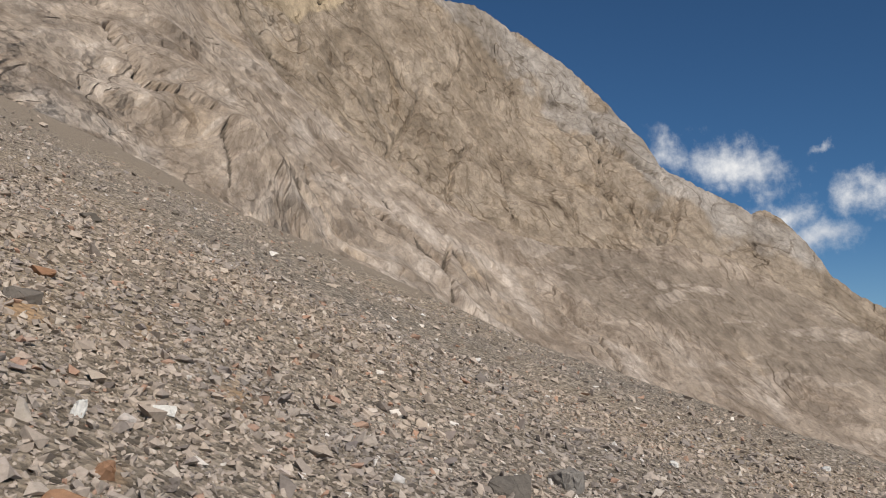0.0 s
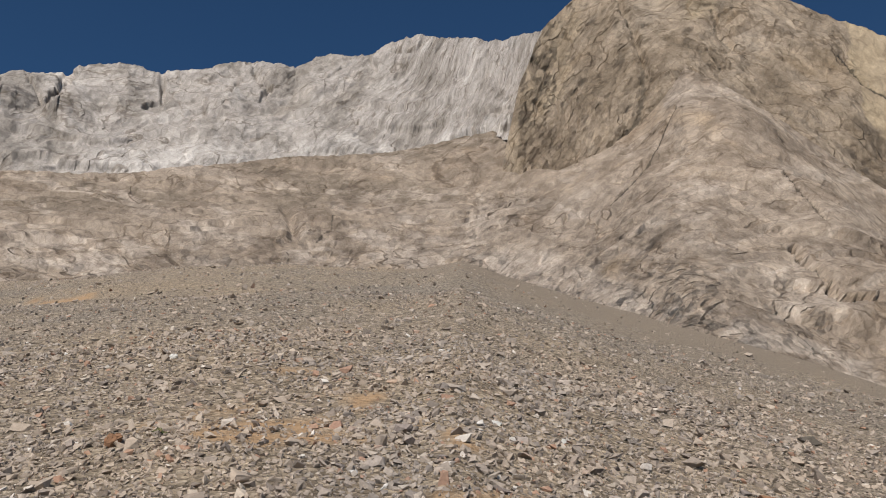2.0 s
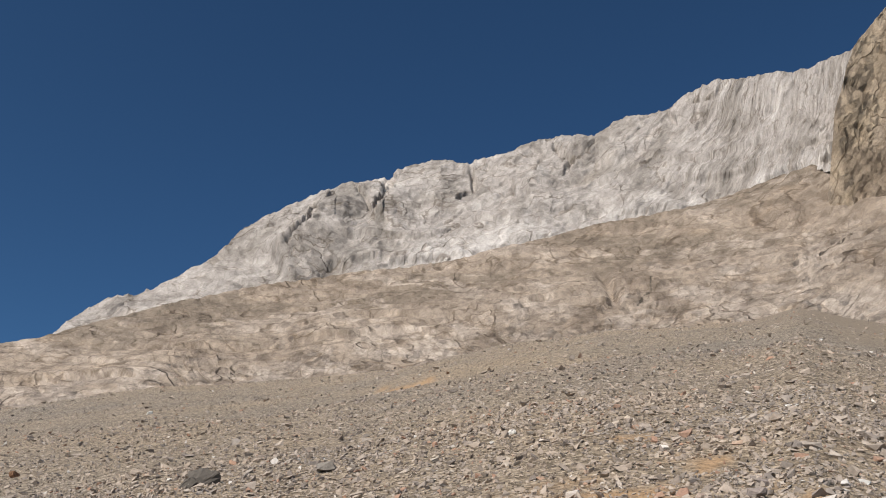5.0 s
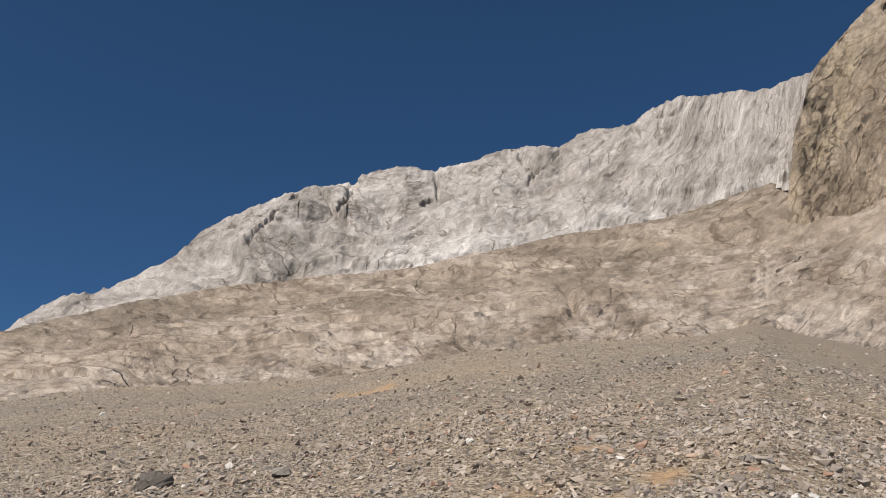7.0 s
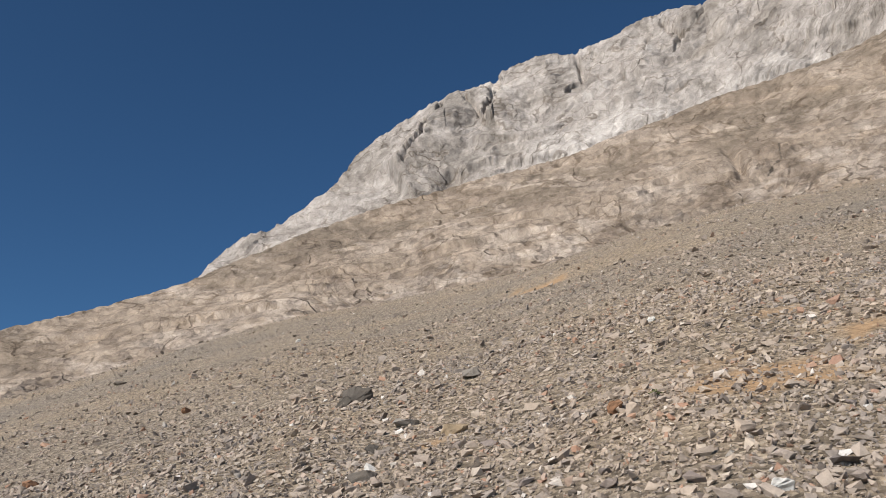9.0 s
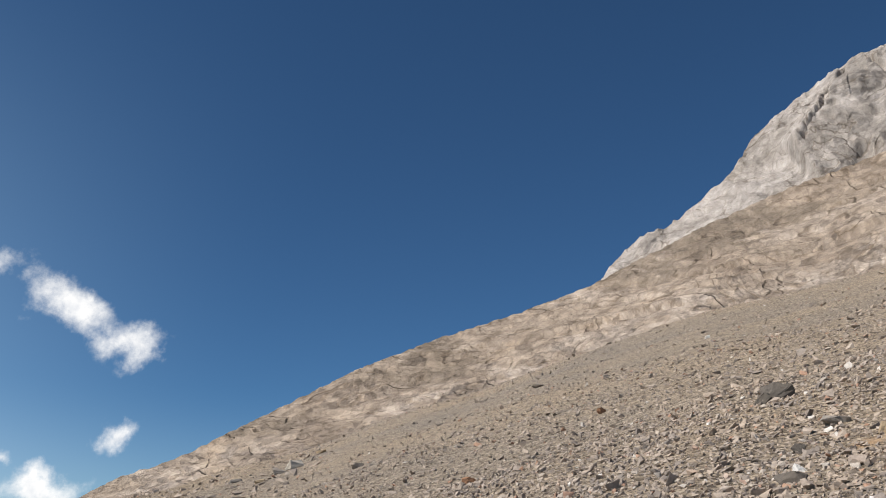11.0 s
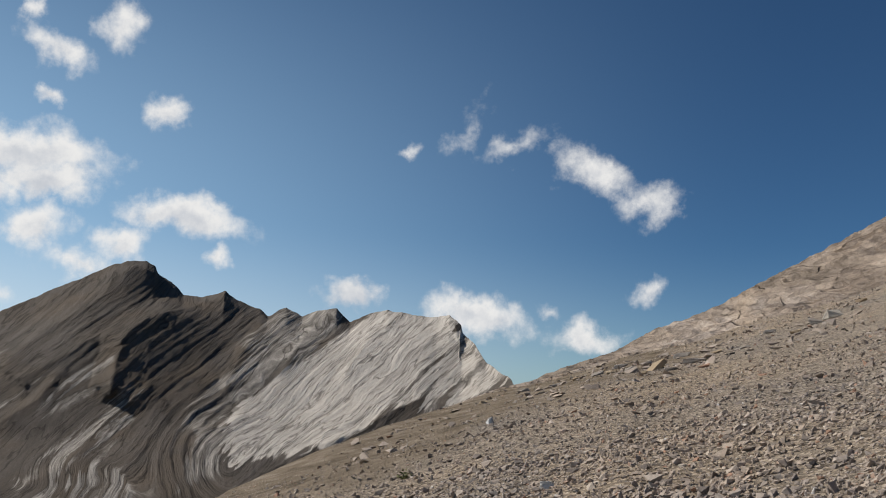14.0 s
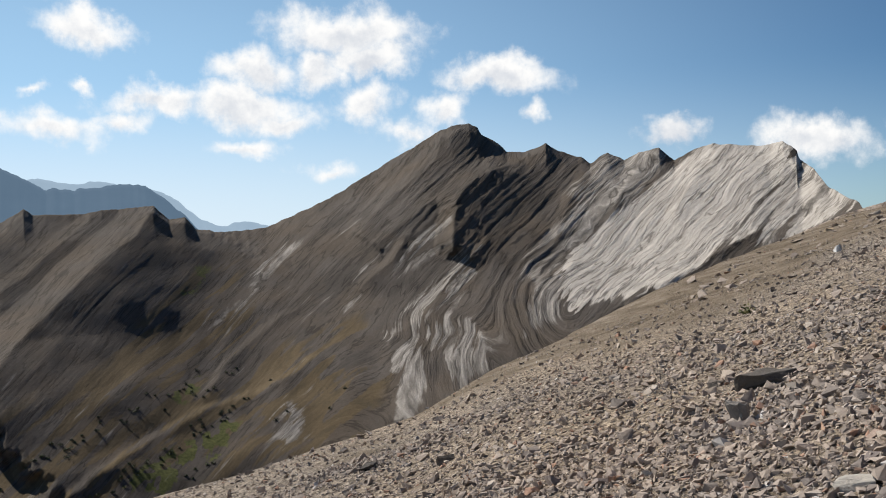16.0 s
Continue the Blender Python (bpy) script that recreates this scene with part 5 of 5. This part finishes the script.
def spread(n, b0, b1, r0, r1):
    """Places over a ring of the slope, no farther than the scree reaches."""
    b, r = RS.uniform(b0, b1, n), np.sqrt(RS.uniform(r0 * r0, r1 * r1, n))
    ok = r < scree_reach(b) * 1.02
    bare = np.maximum(0.82 * earth_patch(r * np.sin(np.radians(b)), r * np.cos(np.radians(b))), 0.85 * fine_strip(b, r))
    thin = RS.uniform(0, 1, n) > np.maximum(bare, 0.72 * brow_strip(b, r))
    return b[ok & thin], r[ok & thin]


CHIPS = [stone_shape(9, 0.52, 100 + k) for k in range(20)]
FLAKES = [stone_shape(6, 0.56, 300 + k) for k in range(14)]
for name, shapes, n, b0, b1, r0, r1, mean, least, most, label in (
        ("scree_near", CHIPS, 62000, -119, 96, 3.4, 8, 0.037, 0.02, 0.17, "loose angular grey and tan limestone chips on the slope"),
        ("scree_middle", CHIPS, 58000, -119, 96, 8, 14, 0.045, 0.025, 0.19, "loose limestone chips covering the middle slope"),
        ("scree_upper", FLAKES, 44000, -119, 96, 14, 25, 0.062, 0.035, 0.24, "loose limestone chips on the upper slope"),
        ("scree_coarse", CHIPS, 13000, -119, -50, 3.6, 9, 0.052, 0.03, 0.12, "coarser angular limestone rubble on the slope"),
        ("scree_top", FLAKES, 27000, -76, 62, 24, 51, 0.075, 0.045, 0.34, "loose limestone chips below the rock slabs")):
    b, r = spread(n, b0, b1, r0, r1)
    scatter(name, shapes, b, r, np.clip(RS.lognormal(math.log(mean), 0.5, len(b)), least, most), 36, PEBBLES, label)


# broken plates that stick out of the turf along the edge of the slope
PLATES = [stone_shape(9, 0.26, 400 + k) for k in range(10)]
b = np.concatenate([RS.uniform(-64, -44, 240), RS.normal(-55.5, 2.2, 130), RS.uniform(-74, -64, 50)])
r = np.clip(RS.normal(0.78, 0.1, len(b)), 0.5, 0.97) * scree_reach(b)
scatter("broken_plates", PLATES, b, r, np.clip(RS.lognormal(math.log(0.24), 0.5, len(b)), 0.1, 0.6), 26, PEBBLES, "flat tan limestone plates sticking out of thin turf")


# ---- single rocks that lie on the scree ----
def plain_stone(name, stops):
    return stone_material(name, stops, 0.7, False)


ROCKS = {"dark": plain_stone("dark_rock", [(0.0, (0.10, 0.09, 0.08)), (1.0, (0.15, 0.132, 0.118))]),
         "grey": plain_stone("grey_rock", [(0.0, (0.22, 0.20, 0.18)), (1.0, (0.33, 0.30, 0.27))]),
         "rust": plain_stone("rust_rock", [(0.0, (0.22, 0.12, 0.075)), (1.0, (0.31, 0.18, 0.11))]),
         "tan": plain_stone("tan_rock", [(0.0, (0.36, 0.28, 0.19)), (1.0, (0.43, 0.35, 0.25))]),
         "pale": plain_stone("pale_rock", [(0.0, (0.44, 0.40, 0.34)), (1.0, (0.54, 0.50, 0.44))]),
         "white": plain_stone("white_rock", [(0.0, (0.58, 0.57, 0.55)), (1.0, (0.66, 0.65, 0.63))])}
WORDS = {"dark": "dark charcoal-grey angular {} lying on the scree", "grey": "grey weathered limestone {} lying on the scree", "rust": "rust-brown angular {} among grey scree chips",
         "tan": "ochre-tan limestone {} lying on the scree", "pale": "pale cream limestone {} propped on the slope", "white": "bright white calcite {} among grey chips"}


def lone_rock(seed, b, r, wide, high, colour, lean=0.0):
    """One rock, chipped and slightly worn on its edges, bedded into the slope."""
    rs = np.random.RandomState(seed)
    bm = bmesh.new()
    deep = wide * rs.uniform(0.55, 0.9)
    for q in rs.uniform(-0.5, 0.5, (17, 3)):
        q = q / max(0.75, np.abs(q).max() * 2) * 0.98
        bm.verts.new((q[0] * wide * 1.1, q[1] * deep, q[2] * high * 1.45))
    bmesh.ops.convex_hull(bm, input=bm.verts[:], use_existing_faces=False)
    for v in [v for v in bm.verts if not v.link_faces]:
        bm.verts.remove(v)
    bmesh.ops.dissolve_limit(bm, angle_limit=radians(9), verts=bm.verts[:], edges=bm.edges[:])
    bmesh.ops.bevel(bm, geom=bm.edges[:], offset=min(wide, high) * 0.035, segments=1, affect="EDGES")
    bmesh.ops.triangulate(bm, faces=bm.faces[:])
    bmesh.ops.subdivide_edges(bm, edges=[e for e in bm.edges if e.calc_length() > wide * 0.12], cuts=2, use_grid_fill=True)
    bmesh.ops.triangulate(bm, faces=bm.faces[:])
    for v in bm.verts:
        k = v.co * (7.0 / wide) + Vector((seed * 1.7, 0, 0))
        v.co += Vector((noise.noise(k), noise.noise(k + Vector((9, 0, 0))), noise.noise(k + Vector((0, 9, 0))))) * min(wide, high) * 0.12
        k = v.co * (19.0 / wide) + Vector((0, seed * 1.3, 0))
        v.co += Vector((noise.noise(k), noise.noise(k + Vector((5, 0, 0))), noise.noise(k + Vector((0, 5, 0))))) * min(wide, high) * 0.05
    bmesh.ops.recalc_face_normals(bm, faces=bm.faces[:])
    kind = "boulder" if wide > 0.3 else "stone"
    me = bpy.data.meshes.new(kind)
    bm.to_mesh(me)
    bm.free()
    me.materials.append(ROCKS[colour])
    ob = new(kind, me)
    p = ground_at(np.array([b]), np.array([r]))[0]
    ob.matrix_world = pose(p[0], p[1], p[2] + high * 0.30, rs.uniform(-8, 8), lean, -b + rs.uniform(-12, 12))
    return tagged(ob, WORDS[colour].format(kind), "rock", "single rocks on the scree")


LONE = [(-16.3, 11.8, 0.36, 0.19, "dark"), (-17.1, 11.7, 0.2, 0.13, "dark"), (-26.7, 17.2, 0.17, 0.11, "rust"), (-0.3, 7.1, 0.11, 0.10, "rust"), (-20.1, 31.3, 0.18, 0.12, "white"), (-16.1, 7.2, 0.22, 0.07, "dark"), (-15.5, 7.4, 0.10, 0.08, "white"),
        (-10.3, 8.3, 0.23, 0.08, "tan"), (-15.5, 8.2, 0.11, 0.08, "dark"), (-8.9, 11.6, 0.32, 0.09, "grey"), (-13.3, 9.4, 0.25, 0.08, "grey"), (8.8, 4.7, 0.10, 0.06, "white"), (41.2, 4.9, 0.08, 0.08, "white"),
        (45.9, 5.4, 0.13, 0.05, "white"), (66.9, 6.5, 0.27, 0.16, "dark"), (37.9, 6.7, 0.24, 0.08, "dark"), (38.8, 7.5, 0.19, 0.07, "rust"), (42.6, 4.2, 0.10, 0.07, "rust"), (40.8, 3.8, 0.17, 0.07, "rust"),
        (76.6, 10.1, 0.10, 0.06, "white")]
LONE += [(85.1, 14.4, 0.11, 0.09, "white"), (70.2, 7.6, 0.28, 0.14, "grey"), (26.9, 7.6, 0.06, 0.04, "white"), (22.8, 7.6, 0.08, 0.04, "white"), (41.2, 12.1, 0.27, 0.08, "dark"), (-30.6, 34.7, 0.48, 0.18, "dark"),
         (-45.5, 37.8, 0.7, 0.3, "pale"), (-46.4, 37.4, 0.5, 0.24, "grey"), (-41.7, 26.4, 0.30, 0.13, "grey"), (-34.8, 13.4, 0.22, 0.09, "rust"), (-65.5, 23.0, 0.20, 0.15, "white"), (-61.8, 10.3, 0.15, 0.09, "white"),
         (-57.4, 7.9, 0.24, 0.11, "tan"), (-53.1, 7.3, 0.15, 0.12, "dark"), (-71.3, 7.7, 0.18, 0.18, "grey"), (-72.4, 9.5, 0.17, 0.10, "dark"), (-89.2, 10.7, 0.23, 0.11, "dark"), (-94.2, 11.9, 0.26, 0.09, "dark"),
         (-64.9, 5.2, 0.20, 0.07, "pale"), (2.4, 11.1, 0.10, 0.06, "white")]
for k, row in enumerate(LONE):
    lone_rock(500 + k, *row)
# the long dark block and the propped slabs on the ridge
lone_rock(701, -69.6, 8.9, 0.52, 0.15, "dark", -14)
lone_rock(702, -55.5, 33.0, 0.95, 0.2, "tan", -50)
lone_rock(703, -53.2, 33.9, 0.71, 0.12, "grey", -8)
lone_rock(704, -57.0, 34.0, 0.45, 0.15, "grey", -12)
lone_rock(705, -59.0, 36.0, 0.45, 0.13, "grey", -15)
lone_rock(706, -54.5, 31.0, 0.45, 0.12, "dark", -6)
lone_rock(707, -61.5, 38.0, 0.52, 0.15, "grey", -12)
lone_rock(708, -56.3, 31.5, 0.34, 0.12, "tan", -20)
lone_rock(709, -50.5, 34.5, 0.52, 0.12, "grey", -10)
for k, row in enumerate([(-63.5, 40.0, 0.41, 0.13, "grey", -14), (-60.2, 37.0, 0.34, 0.12, "tan", -10), (-58.1, 35.0, 0.41, 0.12, "tan", -16), (-57.6, 37.5, 0.56, 0.14, "grey", -12), (-52.0, 36.0, 0.45, 0.14, "tan", -18), (-49.0, 38.0, 0.52, 0.13, "grey", -8),
                         (-47.5, 35.5, 0.38, 0.12, "tan", -12), (-54.0, 37.5, 0.64, 0.16, "grey", -20), (-62.4, 34.0, 0.30, 0.10, "dark", -8), (-51.2, 32.5, 0.30, 0.09, "dark", -6), (-44.0, 40.0, 0.45, 0.12, "tan", -10), (-66.0, 36.0, 0.38, 0.11, "tan", -12)]):
    lone_rock(720 + k, *row)

# ---- low bushes across the valley and a tuft on the scree ----
def leaf_material(name, a, b):
    m, nt, bsdf = node_tree(name)
    pick = add(nt, "ShaderNodeNewGeometry").outputs["Random Per Island"]
    nt.links.new(ramp(nt, pick, [(0.0, a), (1.0, b)]), bsdf.inputs["Base Color"])
    bsdf.inputs["Roughness"].default_value = 0.7
    return m


def clump(bm, centre, size, leaves, leaf, rs):
    """Many small leaves round a low stem, denser towards the middle."""
    for _ in range(leaves):
        d = Vector(rs.normal(0, 1, 3))
        d.z = abs(d.z) * 0.8
        d = d.normalized() * size * rs.uniform(0.25, 1.0)
        p = Vector(centre) + d
        a = Vector(rs.normal(0, 1, 3)).normalized() * leaf
        c = a.cross(Vector(rs.normal(0, 1, 3))).normalized() * leaf * 0.55
        bm.faces.new([bm.verts.new(p - a), bm.verts.new(p + c), bm.verts.new(p + a), bm.verts.new(p - c)])


BUSH = leaf_material("bush_leaves", (0.034, 0.042, 0.018), (0.07, 0.082, 0.034))
TUFT = leaf_material("tuft_leaves", (0.07, 0.085, 0.03), (0.16, 0.15, 0.06))
rs = np.random.RandomState(77)
FB, FE, FP = SURFACE["mountain"]
bm = bmesh.new()
for b, e, wide, count in [(-114.0, -12.7, 1.8, 10), (-111.3, -11.6, 1.0, 12), (-108.4, -10.5, 1.0, 7), (-105.0, -9.3, 0.9, 9), (-106.2, -12.9, 1.0, 9), (-108.3, -14.0, 0.9, 12), (-103.1, -11.4, 0.6, 6), (-101.0, -9.7, 0.9, 5), (-99.3, -11.5, 0.5, 2), (-96.2, -10.7, 0.3, 2), (-104.6, -12.0, 0.9, 8), (-102.8, -8.8, 0.8, 6), (-110, -15, 1.5, 12), (-105, -14.5, 1.2, 8)]:
    for _ in range(count):
        bb = b + rs.normal(0, wide)
        ee = e + 0.62 * (bb - b) + rs.normal(0, 0.25)
        k = np.argmin((FB - bb) ** 2 + (FE - ee) ** 2)
        clump(bm, FP.reshape(-1, 3)[k], rs.uniform(0.8, 2.0), 46, 0.45, rs)
me = bpy.data.meshes.new("bushes")
bm.to_mesh(me)
bm.free()
me.materials.append(BUSH)
tagged(new("bushes", me), "dark green low bushes scattered on the far grassy slope", "bushes", kind="stuff")


def tuft(b, r, size):
    bm = bmesh.new()
    clump(bm, (0, 0, 0), size, 90, size * 0.22, rs)
    me = bpy.data.meshes.new("plant_tuft")
    bm.to_mesh(me)
    bm.free()
    me.materials.append(TUFT)
    ob = new("plant_tuft", me)
    ob.matrix_world = Matrix.Translation(Vector(ground_at(np.array([b]), np.array([r]))[0]) + Vector((0, 0, 0.01)))
    return tagged(ob, "small olive-green plant tuft growing among scree chips", "plant")


tuft(2.2, 7.2, 0.06)
tuft(-70.5, 16.0, 0.16)
tuft(72.5, 6.2, 0.05)


# ---- the larger stones of the scree close to the camera, each a piece of the ground ----
LOOSE = stone_material("loose_stones", [(0.0, (0.171, 0.147, 0.137)), (0.12, (0.251, 0.215, 0.201)), (0.5, (0.331, 0.284, 0.254)), (0.86, (0.401, 0.343, 0.304)), (0.9, (0.361, 0.245, 0.188)), (0.95, (0.341, 0.215, 0.162)), (0.96, (0.502, 0.451, 0.416)), (1.0, (0.581, 0.539, 0.518))], 0.6, False)
MOULDS = []
for k in range(12):
    co, tri = stone_shape(14, 0.46, 800 + k)
    me = bpy.data.meshes.new("stone")
    me.from_pydata(co.tolist(), [], tri.tolist())
    me.materials.append(LOOSE)
    MOULDS.append(me)
rs = np.random.RandomState(91)
pb, pr = rs.uniform(-112, 80, 290), np.sqrt(rs.uniform(3.8 ** 2, 7.6 ** 2, 290))
for b, r in zip(pb, pr):
    size = float(np.clip(rs.lognormal(math.log(0.115), 0.3), 0.08, 0.22))
    p = ground_at(np.array([b]), np.array([r]))[0]
    ob = new("stone", MOULDS[rs.randint(12)])
    ob.matrix_world = pose(p[0], p[1], p[2] + 0.12 * size, rs.uniform(-25, 25), rs.uniform(-25, 25), rs.uniform(0, 360)) @ Matrix.Scale(size, 4)
    ob.parent = ground
